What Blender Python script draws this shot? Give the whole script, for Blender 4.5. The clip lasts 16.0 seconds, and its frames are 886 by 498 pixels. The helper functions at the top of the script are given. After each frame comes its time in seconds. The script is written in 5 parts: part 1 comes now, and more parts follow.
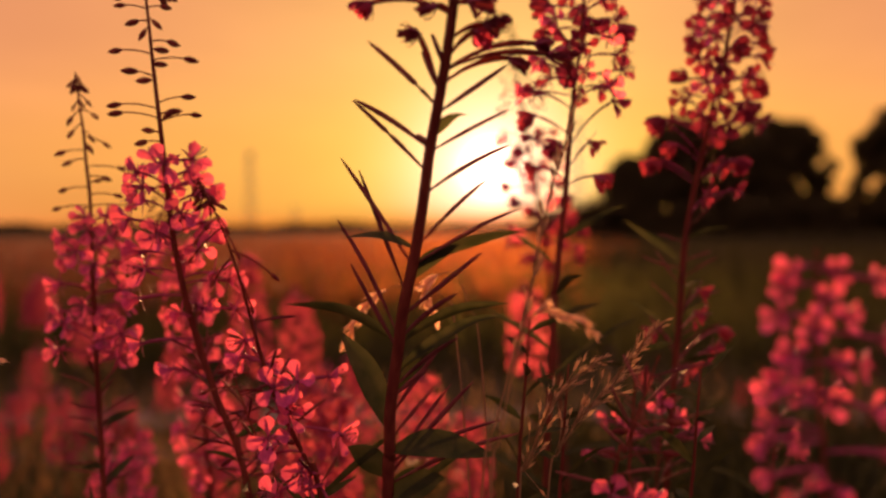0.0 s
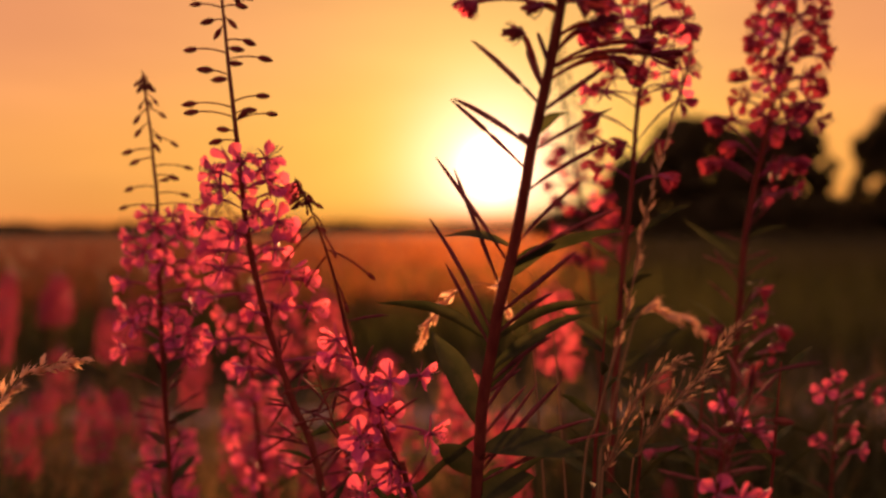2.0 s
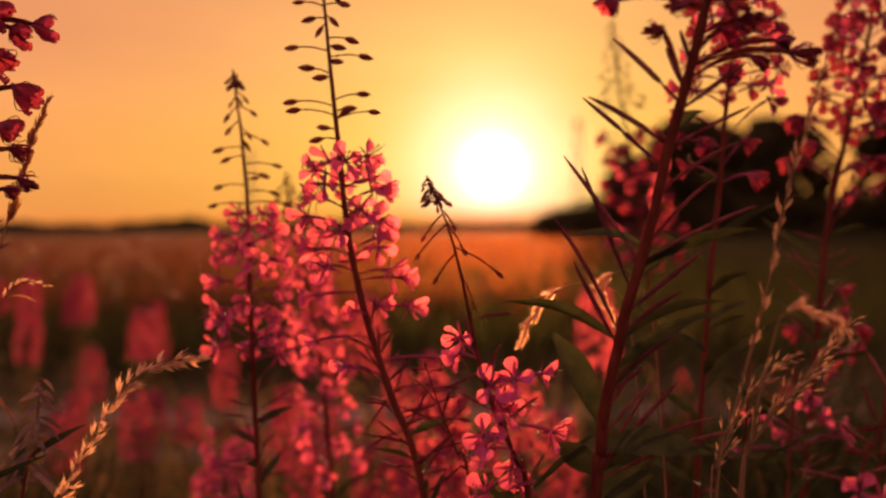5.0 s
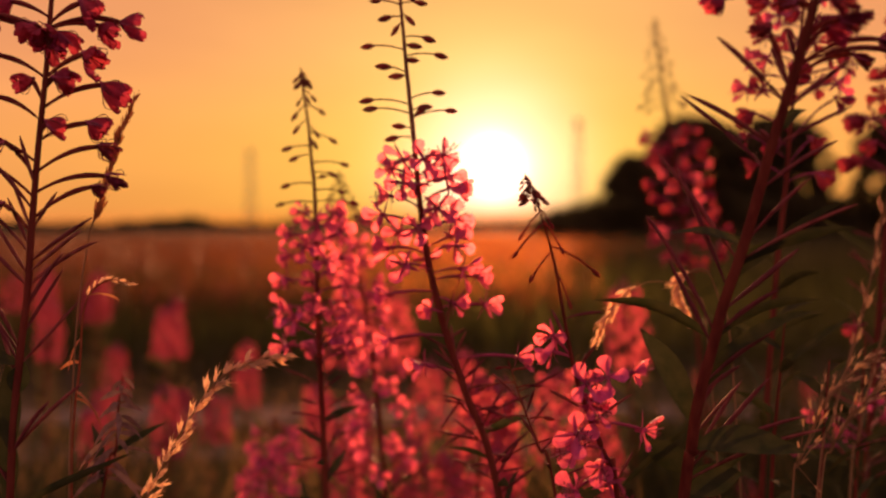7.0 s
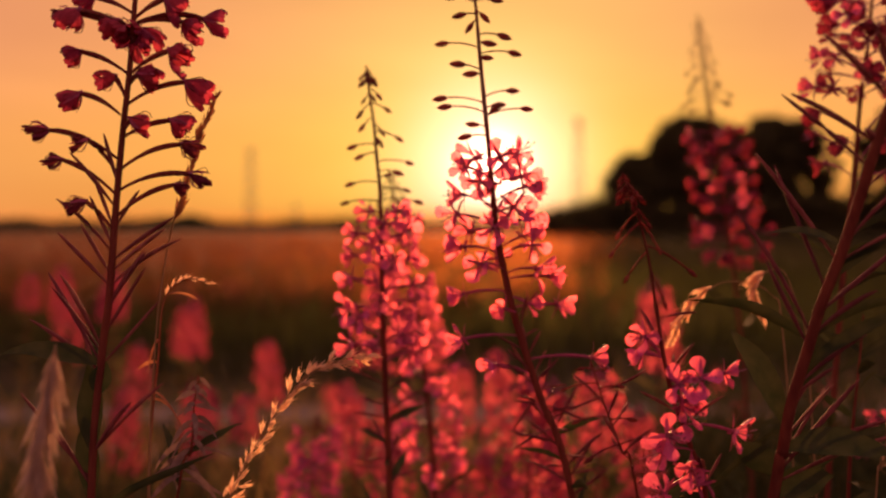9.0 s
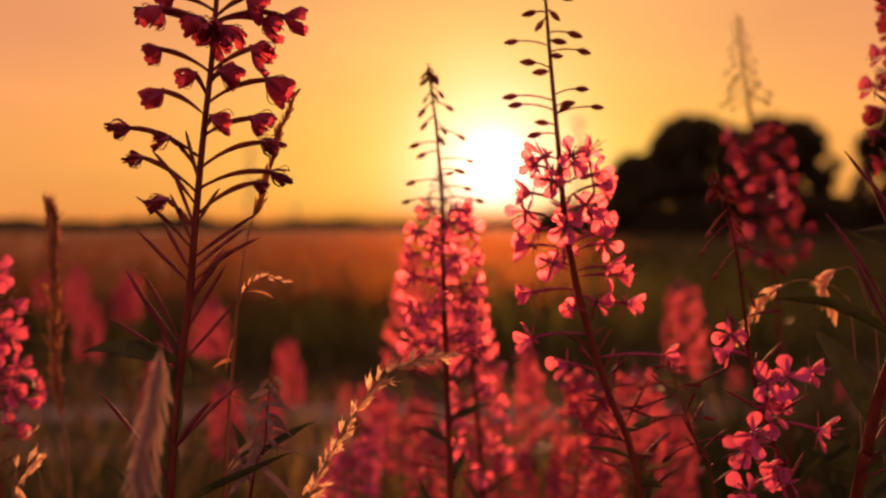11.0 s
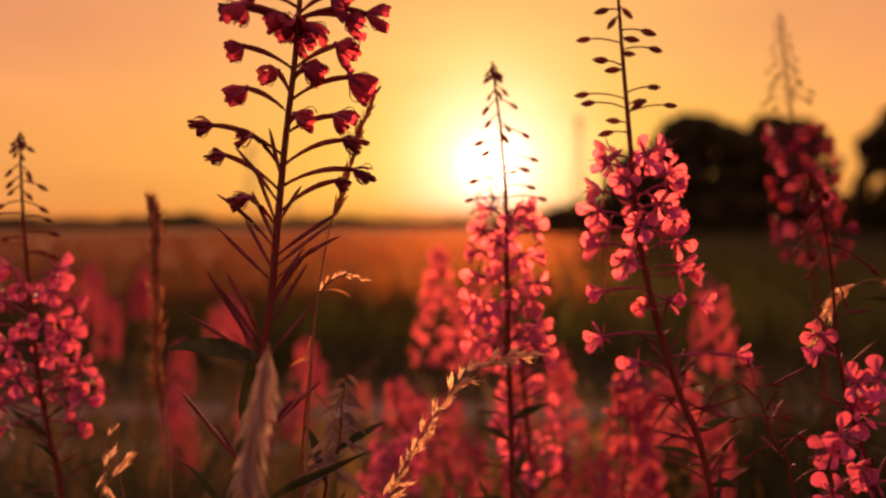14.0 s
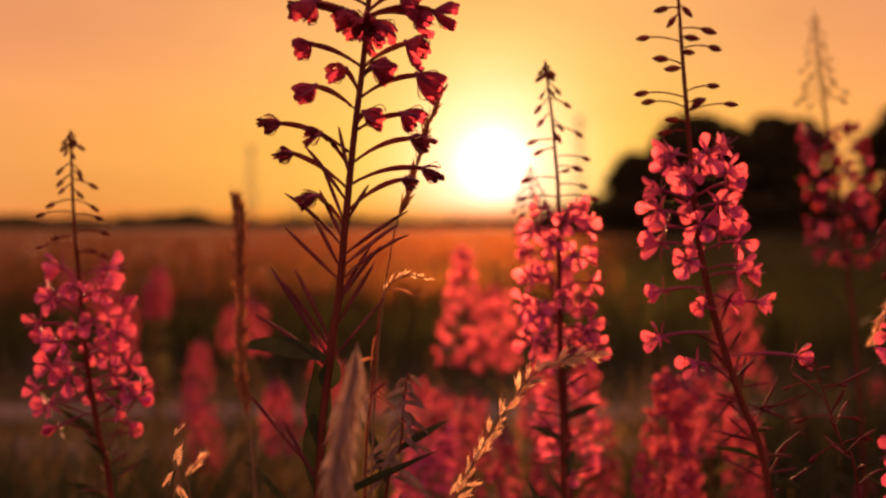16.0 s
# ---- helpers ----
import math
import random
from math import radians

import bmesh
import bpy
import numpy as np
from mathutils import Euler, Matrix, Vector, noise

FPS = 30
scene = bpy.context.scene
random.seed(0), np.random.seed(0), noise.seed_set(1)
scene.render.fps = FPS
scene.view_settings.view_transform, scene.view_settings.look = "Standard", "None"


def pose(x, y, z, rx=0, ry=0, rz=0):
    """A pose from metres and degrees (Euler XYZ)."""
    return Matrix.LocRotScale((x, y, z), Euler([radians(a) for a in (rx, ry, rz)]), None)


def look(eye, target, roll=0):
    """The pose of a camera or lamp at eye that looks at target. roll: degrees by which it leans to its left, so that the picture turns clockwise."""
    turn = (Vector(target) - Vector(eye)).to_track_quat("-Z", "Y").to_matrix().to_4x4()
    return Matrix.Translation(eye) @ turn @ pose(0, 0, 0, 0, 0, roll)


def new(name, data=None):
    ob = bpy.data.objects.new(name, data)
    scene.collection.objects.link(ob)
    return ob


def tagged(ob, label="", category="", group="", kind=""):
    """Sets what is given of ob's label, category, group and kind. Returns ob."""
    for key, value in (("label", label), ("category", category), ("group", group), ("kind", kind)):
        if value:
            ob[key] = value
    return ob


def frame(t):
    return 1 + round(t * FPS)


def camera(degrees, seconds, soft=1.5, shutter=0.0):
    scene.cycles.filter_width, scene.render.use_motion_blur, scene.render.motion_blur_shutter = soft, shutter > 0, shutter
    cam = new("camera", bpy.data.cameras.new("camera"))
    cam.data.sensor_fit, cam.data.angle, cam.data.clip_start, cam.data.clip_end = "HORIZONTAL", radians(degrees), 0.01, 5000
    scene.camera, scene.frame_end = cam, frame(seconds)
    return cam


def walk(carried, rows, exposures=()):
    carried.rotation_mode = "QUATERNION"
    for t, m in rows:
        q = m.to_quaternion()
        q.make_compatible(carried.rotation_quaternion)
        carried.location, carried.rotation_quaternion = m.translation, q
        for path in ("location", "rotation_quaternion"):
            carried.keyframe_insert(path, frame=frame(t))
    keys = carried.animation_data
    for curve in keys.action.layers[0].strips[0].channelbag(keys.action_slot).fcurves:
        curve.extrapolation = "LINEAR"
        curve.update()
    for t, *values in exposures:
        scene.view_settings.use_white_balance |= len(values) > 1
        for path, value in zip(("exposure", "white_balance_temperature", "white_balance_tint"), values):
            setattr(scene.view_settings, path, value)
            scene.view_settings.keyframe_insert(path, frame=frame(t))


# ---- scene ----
cam = camera(48.5, 16.0, soft=2.3)
cam.data.dof.use_dof = True
cam.data.dof.focus_distance = 0.725
cam.data.dof.aperture_fstop = 3.2
EYE = 1.0
# seconds, metres right, ahead and up from the first eye, degrees of pitch and roll
ROWS = [
    (0.0, -0.0000, -0.0000, 0.0000, -1.079, 0.466),
    (0.5, -0.0198, 0.0005, 0.0001, -1.081, 0.469),
    (1.0, -0.0358, -0.0007, 0.0002, -1.087, 0.461),
    (1.5, -0.0532, -0.0001, 0.0001, -1.093, 0.448),
    (2.0, -0.0637, -0.0001, 0.0000, -1.098, 0.432),
    (2.5, -0.0803, 0.0002, 0.0001, -1.107, 0.402),
    (3.0, -0.0935, -0.0014, -0.0001, -1.117, 0.379),
    (3.5, -0.1076, -0.0006, 0.0001, -1.129, 0.365),
    (6.0, -0.1817, 0.0004, -0.0003, -1.146, 0.351),
    (6.5, -0.1997, 0.0007, -0.0001, -1.164, 0.331),
    (7.0, -0.2137, -0.0005, -0.0004, -1.175, 0.315),
    (7.5, -0.2270, 0.0002, -0.0003, -1.183, 0.289),
    (8.0, -0.2404, 0.0023, -0.0004, -1.195, 0.259),
    (8.5, -0.2591, 0.0062, -0.0004, -1.215, 0.228),
    (9.0, -0.2761, 0.0067, 0.0000, -1.236, 0.202),
    (11.5, -0.3448, 0.0092, -0.0010, -1.268, 0.174),
    (12.0, -0.3523, 0.0099, -0.0010, -1.289, 0.149),
    (12.5, -0.3592, 0.0085, -0.0009, -1.305, 0.126),
    (13.0, -0.3705, 0.0106, -0.0008, -1.322, 0.102),
    (13.5, -0.3820, 0.0116, -0.0006, -1.335, 0.078),
    (14.0, -0.3942, 0.0120, -0.0008, -1.344, 0.052),
    (14.5, -0.4066, 0.0131, -0.0007, -1.352, 0.031),
    (15.0, -0.4185, 0.0134, -0.0009, -1.358, 0.012),
    (15.5, -0.4302, 0.0154, -0.0010, -1.358, -0.005),
    (16.0, -0.4430, 0.0153, -0.0014, -1.359, -0.016),
]
walk(cam, [(t, pose(x, y, EYE + z, 90 + p, 0, 0) @ pose(0, 0, 0, 0, 0, -r)) for t, x, y, z, p, r in ROWS])

# ---------------------------------------------------------------- light
SUN_AZ, SUN_EL = 2.9, 3.6      # degrees right of straight ahead, and above the horizon
sun_way = Vector((math.sin(radians(SUN_AZ)) * math.cos(radians(SUN_EL)),
                  math.cos(radians(SUN_AZ)) * math.cos(radians(SUN_EL)), math.sin(radians(SUN_EL))))
scene.view_settings.exposure = 0.0

world = bpy.data.worlds.new("evening_sky")
scene.world = world
world.use_nodes = True
wt = world.node_tree
wt.nodes.clear()


def link(tree, a, b):
    tree.links.new(a, b)


out = wt.nodes.new("ShaderNodeOutputWorld")
back = wt.nodes.new("ShaderNodeBackground")
sky = wt.nodes.new("ShaderNodeTexSky")
sky.sky_type = "NISHITA"
sky.sun_disc = False
sky.sun_elevation = radians(SUN_EL)
sky.sun_rotation = radians(SUN_AZ)
sky.air_density, sky.dust_density, sky.ozone_density = 1.3, 6.0, 1.0
coord = wt.nodes.new("ShaderNodeTexCoord")
sep = wt.nodes.new("ShaderNodeSeparateXYZ")
link(wt, coord.outputs["Generated"], sep.inputs[0])

# hazy evening air: warm near the horizon, duller and more violet higher up
band = wt.nodes.new("ShaderNodeValToRGB")
band.color_ramp.interpolation = "EASE"
stops = [(0.0, (1.0, 0.25, 0.025)), (0.022, (0.98, 0.345, 0.058)), (0.06, (0.98, 0.370, 0.072)), (0.20, (0.91, 0.315, 0.112)),
         (0.45, (0.60, 0.27, 0.21)), (1.0, (0.44, 0.24, 0.27))]
while len(band.color_ramp.elements) < len(stops):
    band.color_ramp.elements.new(0.5)
for e, (p, c) in zip(band.color_ramp.elements, stops):
    e.position, e.color = p, (*c, 1)
link(wt, sep.outputs["Z"], band.inputs[0])

# the sun's aureole in the haze, by the angle from the sun
dot = wt.nodes.new("ShaderNodeVectorMath")
dot.operation = "DOT_PRODUCT"
dot.inputs[1].default_value = sun_way
link(wt, coord.outputs["Generated"], dot.inputs[0])


def wmath(op, a, b=None):
    n = wt.nodes.new("ShaderNodeMath")
    n.operation = op
    for slot, v in ((0, a), (1, b)):
        if v is None:
            continue
        if isinstance(v, (int, float)):
            n.inputs[slot].default_value = v
        else:
            link(wt, v, n.inputs[slot])
    return n.outputs[0]


def wscale(colour, factor):
    n = wt.nodes.new("ShaderNodeVectorMath")
    n.operation = "SCALE"
    if isinstance(colour, tuple):
        n.inputs[0].default_value = colour
    else:
        link(wt, colour, n.inputs[0])
    if isinstance(factor, (int, float)):
        n.inputs["Scale"].default_value = factor
    else:
        link(wt, factor, n.inputs["Scale"])
    return n.outputs[0]


def wadd(a, b):
    n = wt.nodes.new("ShaderNodeVectorMath")
    n.operation = "ADD"
    link(wt, a, n.inputs[0])
    link(wt, b, n.inputs[1])
    return n.outputs[0]


cosine = wmath("MAXIMUM", dot.outputs["Value"], 0.0)
# the long way through the haze at the horizon takes the blue and green out of the glow
clear = wt.nodes.new("ShaderNodeValToRGB")
clear.color_ramp.elements[0].color, clear.color_ramp.elements[1].color = (0.7, 0.05, 0.0, 1), (1, 1, 1, 1)
clear.color_ramp.elements[0].position, clear.color_ramp.elements[1].position = 0.004, 0.028
link(wt, sep.outputs["Z"], clear.inputs[0])
glow = None
# towards the sun the air is bright, away from it dull
facing = wmath("MULTIPLY_ADD", dot.outputs["Value"], 0.5)
wt.nodes[-1].inputs[2].default_value = 0.5
near = wmath("POWER", facing, 1.7)
total = wscale(band.outputs["Color"], near)
# the sky opposite the sunset, made pinkish red and brighter to fill dark fronts
total = wadd(total, wscale((0.68, 0.32, 0.35), wmath("SUBTRACT", 1.0, near)))
for power, colour in ((12, (0.0, 0.03, 0.0)), (38, (0.0, 0.175, 0.030)), (150, (0.0, 0.14, 0.015)), (380, (1.15, 0.61, 0.80)), (3500, (5.0, 3.0, 2.0))):
    one = wscale(colour, wmath("POWER", cosine, float(power)))
    glow = one if glow is None else wadd(glow, one)
hazed = wt.nodes.new("ShaderNodeVectorMath")
hazed.operation = "MULTIPLY"
link(wt, glow, hazed.inputs[0])
link(wt, clear.outputs["Color"], hazed.inputs[1])
total = wadd(total, hazed.outputs[0])
total = wadd(total, wscale(sky.outputs["Color"], 0.012))
# a thin uneven veil of high cloud
veil_map = wt.nodes.new("ShaderNodeMapping")
veil_map.inputs["Scale"].default_value = (2.2, 1.0, 9.0)
veil_map.inputs["Rotation"].default_value = (0.0, radians(-16), 0.0)
link(wt, coord.outputs["Generated"], veil_map.inputs[0])
veil_noise = wt.nodes.new("ShaderNodeTexNoise")
veil_noise.inputs["Scale"].default_value, veil_noise.inputs["Detail"].default_value = 1.3, 3.0
link(wt, veil_map.outputs[0], veil_noise.inputs["Vector"])
veil = wt.nodes.new("ShaderNodeMapRange")
for key, value in (("From Min", 0.35), ("From Max", 0.65), ("To Min", 0.90), ("To Max", 1.03)):
    veil.inputs[key].default_value = value
link(wt, veil_noise.outputs["Fac"], veil.inputs["Value"])
total = wscale(total, veil.outputs[0])
link(wt, total, back.inputs["Color"])
back.inputs["Strength"].default_value = 1.0
link(wt, back.outputs[0], out.inputs["Surface"])

lamp = bpy.data.lights.new("sun", "SUN")
lamp.energy, lamp.color, lamp.angle = 5.0, (1.0, 0.40, 0.16), radians(1.5)
sun = new("sun", lamp)
sun.matrix_world = look(sun_way * 50, (0, 0, 0))


# ---------------------------------------------------------------- materials
def material(name, colour, colour2, scale=30, rough=0.6, translucent=0.0, through_colour=None, bump=0.0, island=0.0, per_object=0.0, spec=0.3, detail=4, stretch=(1, 1, 1), coarse=0.0, forward=0.0):
    m = bpy.data.materials.new(name)
    m.use_nodes = True
    t = m.node_tree
    t.nodes.clear()
    o = t.nodes.new("ShaderNodeOutputMaterial")
    b = t.nodes.new("ShaderNodeBsdfPrincipled")
    b.inputs["Roughness"].default_value = rough
    b.inputs["Specular IOR Level"].default_value = spec
    tc = t.nodes.new("ShaderNodeTexCoord")
    mp = t.nodes.new("ShaderNodeMapping")
    mp.inputs["Scale"].default_value = stretch
    t.links.new(tc.outputs["Object"], mp.inputs[0])
    n = t.nodes.new("ShaderNodeTexNoise")
    n.inputs["Scale"].default_value, n.inputs["Detail"].default_value = scale, detail
    t.links.new(mp.outputs[0], n.inputs["Vector"])
    r = t.nodes.new("ShaderNodeValToRGB")
    r.color_ramp.elements[0].position, r.color_ramp.elements[1].position = 0.33, 0.68
    r.color_ramp.elements[0].color, r.color_ramp.elements[1].color = (*colour, 1), (*colour2, 1)
    t.links.new(n.outputs["Fac"], r.inputs[0])
    hue = t.nodes.new("ShaderNodeHueSaturation")
    t.links.new(r.outputs[0], hue.inputs["Color"])
    value = None
    if coarse:
        n2 = t.nodes.new("ShaderNodeTexNoise")
        n2.inputs["Scale"].default_value = scale * 0.11
        t.links.new(mp.outputs[0], n2.inputs["Vector"])
        value, spread = n2.outputs["Fac"], coarse
    elif island:
        g = t.nodes.new("ShaderNodeNewGeometry")
        value, spread = g.outputs["Random Per Island"], island
    elif per_object:
        g = t.nodes.new("ShaderNodeObjectInfo")
        value, spread = g.outputs["Random"], per_object
    if value is not None:
        mr = t.nodes.new("ShaderNodeMapRange")
        mr.inputs["To Min"].default_value, mr.inputs["To Max"].default_value = 1 - spread, 1 + spread
        t.links.new(value, mr.inputs["Value"])
        t.links.new(mr.outputs[0], hue.inputs["Value"])
        mh = t.nodes.new("ShaderNodeMapRange")
        mh.inputs["To Min"].default_value, mh.inputs["To Max"].default_value = 0.5 - 0.03 * spread, 0.5 + 0.05 * spread
        t.links.new(value, mh.inputs["Value"])
        t.links.new(mh.outputs[0], hue.inputs["Hue"])
    t.links.new(hue.outputs[0], b.inputs["Base Color"])
    if bump:
        bp = t.nodes.new("ShaderNodeBump")
        bp.inputs["Strength"].default_value = bump
        bp.inputs["Distance"].default_value = 0.3 / scale
        t.links.new(n.outputs["Fac"], bp.inputs["Height"])
        t.links.new(bp.outputs[0], b.inputs["Normal"])
    shader = b.outputs[0]
    if translucent:
        tr = t.nodes.new("ShaderNodeBsdfTranslucent")
        if through_colour:
            mx = t.nodes.new("ShaderNodeMix")
            mx.data_type, mx.blend_type = "RGBA", "MULTIPLY"
            mx.inputs["Factor"].default_value = 1.0
            t.links.new(hue.outputs[0], mx.inputs["A"])
            mx.inputs["B"].default_value = (*through_colour, 1)
            t.links.new(mx.outputs["Result"], tr.inputs["Color"])
        else:
            t.links.new(hue.outputs[0], tr.inputs["Color"])
        passed = tr.outputs[0]
        if forward:
            # thin tissue lets part of the light on with little scatter
            rf = t.nodes.new("ShaderNodeBsdfRefraction")
            rf.inputs["IOR"].default_value, rf.inputs["Roughness"].default_value = 1.22, 1.0
            t.links.new(tr.inputs["Color"].links[0].from_socket, rf.inputs["Color"])
            mf = t.nodes.new("ShaderNodeMixShader")
            mf.inputs[0].default_value = forward
            t.links.new(passed, mf.inputs[1])
            t.links.new(rf.outputs[0], mf.inputs[2])
            passed = mf.outputs[0]
        ms = t.nodes.new("ShaderNodeMixShader")
        ms.inputs[0].default_value = translucent
        t.links.new(shader, ms.inputs[1])
        t.links.new(passed, ms.inputs[2])
        shader = ms.outputs[0]
    t.links.new(shader, o.inputs["Surface"])
    return m


M_PETAL = material("petal", (0.74, 0.115, 0.46), (0.86, 0.20, 0.56), scale=180, rough=0.55, translucent=0.66, per_object=0.22, bump=0.15, stretch=(1, 4, 1), forward=0.12, through_colour=(1.0, 0.82, 0.36))
# wilted petals, with the shade of their unlit side put into the colour
M_FADED_SHADED = material("faded_shaded_petal", (0.37, 0.034, 0.085), (0.54, 0.064, 0.14), scale=180, rough=0.6, translucent=0.62, per_object=0.3, bump=0.25, stretch=(1, 4, 1), forward=0.15)
# petals of plants further back, their dull light painted in as darker colour
M_DIMMED = material("dimmed_petal", (0.29, 0.028, 0.058), (0.43, 0.052, 0.10), scale=180, rough=0.6, translucent=0.55, per_object=0.3, bump=0.25, stretch=(1, 4, 1), forward=0.06)
M_WITHERED = material("withered_petal", (0.12, 0.018, 0.03), (0.26, 0.04, 0.06), scale=180, rough=0.7, spec=0.1, translucent=0.4, per_object=0.35, bump=0.3)
# same petals further off, darkened in colour to stand for dimmer light
M_PETALS_DIM = material("dim_petal_cluster", (0.37, 0.055, 0.150), (0.49, 0.10, 0.22), scale=120, rough=0.55, translucent=0.68, island=0.2, forward=0.22, through_colour=(1.0, 0.90, 0.52))
M_CALYX = material("calyx", (0.30, 0.04, 0.10), (0.42, 0.07, 0.15), scale=200, rough=0.5, translucent=0.25, per_object=0.15)
M_BUD = material("bud", (0.16, 0.03, 0.03), (0.28, 0.07, 0.05), scale=300, rough=0.75, spec=0.12, translucent=0.45, per_object=0.2, bump=0.2, forward=0.50)
M_FILAMENT = material("filament", (0.42, 0.14, 0.22), (0.55, 0.24, 0.30), scale=200, rough=0.5, translucent=0.3)
M_STEM = material("red_stem", (0.13, 0.028, 0.02), (0.22, 0.055, 0.032), scale=160, rough=0.8, spec=0.06, translucent=0.22, bump=0.3, stretch=(1, 1, 0.15), forward=0.30)
M_LEAF = material("leaf", (0.027, 0.037, 0.011), (0.054, 0.056, 0.019), scale=90, rough=0.7, translucent=0.25, per_object=0.22, bump=0.25, spec=0.15, forward=0.20)
M_POD = material("seed_pod", (0.15, 0.034, 0.038), (0.28, 0.075, 0.07), scale=120, rough=0.65, spec=0.12, translucent=0.3, per_object=0.3, stretch=(1, 1, 0.2), forward=0.30)
# leaves further off, painted paler and warmer for the light among them
M_LEAF_FAR_LIT = material("lit_leaf_cluster", (0.09, 0.085, 0.03), (0.16, 0.13, 0.05), scale=60, rough=0.8, spec=0.08, translucent=0.35, island=0.25, forward=0.25)
M_STRAW = material("straw", (0.88, 0.58, 0.34), (0.95, 0.72, 0.48), scale=150, rough=0.6, spec=0.15, translucent=0.75, per_object=0.18, forward=0.15)
M_RUST = material("rusty_husk", (0.36, 0.13, 0.055), (0.52, 0.22, 0.10), scale=150, rough=0.6, spec=0.15, translucent=0.5, per_object=0.25)
M_STALK = material("grass_stalk", (0.20, 0.115, 0.05), (0.30, 0.175, 0.08), scale=120, rough=0.8, spec=0.05, stretch=(1, 1, 0.1))
M_SHOOT = material("downy_shoot", (0.15, 0.09, 0.075), (0.26, 0.165, 0.14), scale=120, rough=0.8, spec=0.1, translucent=0.4, per_object=0.2)
M_WEED = material("dry_weed", (0.20, 0.12, 0.05), (0.33, 0.20, 0.085), scale=14, rough=0.8, spec=0.1, translucent=0.5, island=0.35, forward=0.30)
M_DUN = material("dun_husk", (0.52, 0.32, 0.17), (0.68, 0.45, 0.26), scale=150, rough=0.65, spec=0.15, translucent=0.55, per_object=0.3)
M_SILK = material("pale_seed_head", (0.50, 0.35, 0.27), (0.64, 0.47, 0.37), scale=150, rough=0.8, spec=0.1, translucent=0.66, island=0.2, forward=0.12)
M_BLADE = material("grass_blade", (0.048, 0.072, 0.019), (0.115, 0.130, 0.036), scale=20, rough=0.8, spec=0.08, translucent=0.3, island=0.35, forward=0.30)
# crop colour reddened to carry the sun's glare over the field
M_FIELD = material("crop_blade", (0.155, 0.050, 0.012), (0.24, 0.076, 0.019), scale=3, rough=0.5, spec=0.6, translucent=0.45, forward=0.27, island=0.3)
M_MEADOW = material("meadow_blade", (0.036, 0.045, 0.013), (0.078, 0.078, 0.023), scale=3, rough=0.8, spec=0.1, translucent=0.5, forward=0.22, island=0.3)
M_FALLOW = material("fallow_blade", (0.032, 0.036, 0.013), (0.06, 0.055, 0.02), scale=3, rough=0.85, spec=0.08, translucent=0.3, island=0.3)
M_GROUND = material("field_soil", (0.055, 0.042, 0.02), (0.095, 0.068, 0.032), scale=2.2, rough=0.95, bump=0.6, coarse=0.5, spec=0.1)
M_RUT = material("dusty_rut", (0.17, 0.125, 0.095), (0.25, 0.19, 0.15), scale=9, rough=0.95, bump=0.5, coarse=0.25, spec=0.1)
M_BARK = material("bark", (0.05, 0.035, 0.025), (0.09, 0.065, 0.045), scale=6, rough=0.9, bump=0.8, stretch=(1, 1, 0.3))
M_CROWN = material("tree_leaf", (0.06, 0.055, 0.018), (0.12, 0.10, 0.035), scale=1.0, rough=0.6, translucent=0.5, island=0.3)
M_WOOD_FAR = material("far_wood", (0.02, 0.025, 0.012), (0.04, 0.045, 0.02), scale=0.2, rough=0.9, island=0.3)
M_STEEL = material("weathered_steel", (0.25, 0.23, 0.21), (0.36, 0.33, 0.30), scale=0.7, rough=0.6)


# ---------------------------------------------------------------- mesh helpers
def mesh_of(name, verts, faces, materials, indices=None, smooth=True):
    me = bpy.data.meshes.new(name)
    me.from_pydata([tuple(v) for v in verts], [], faces)
    for m in materials:
        me.materials.append(m)
    if indices:
        me.polygons.foreach_set("material_index", indices)
    if smooth:
        me.polygons.foreach_set("use_smooth", [True] * len(me.polygons))
    me.update()
    return me


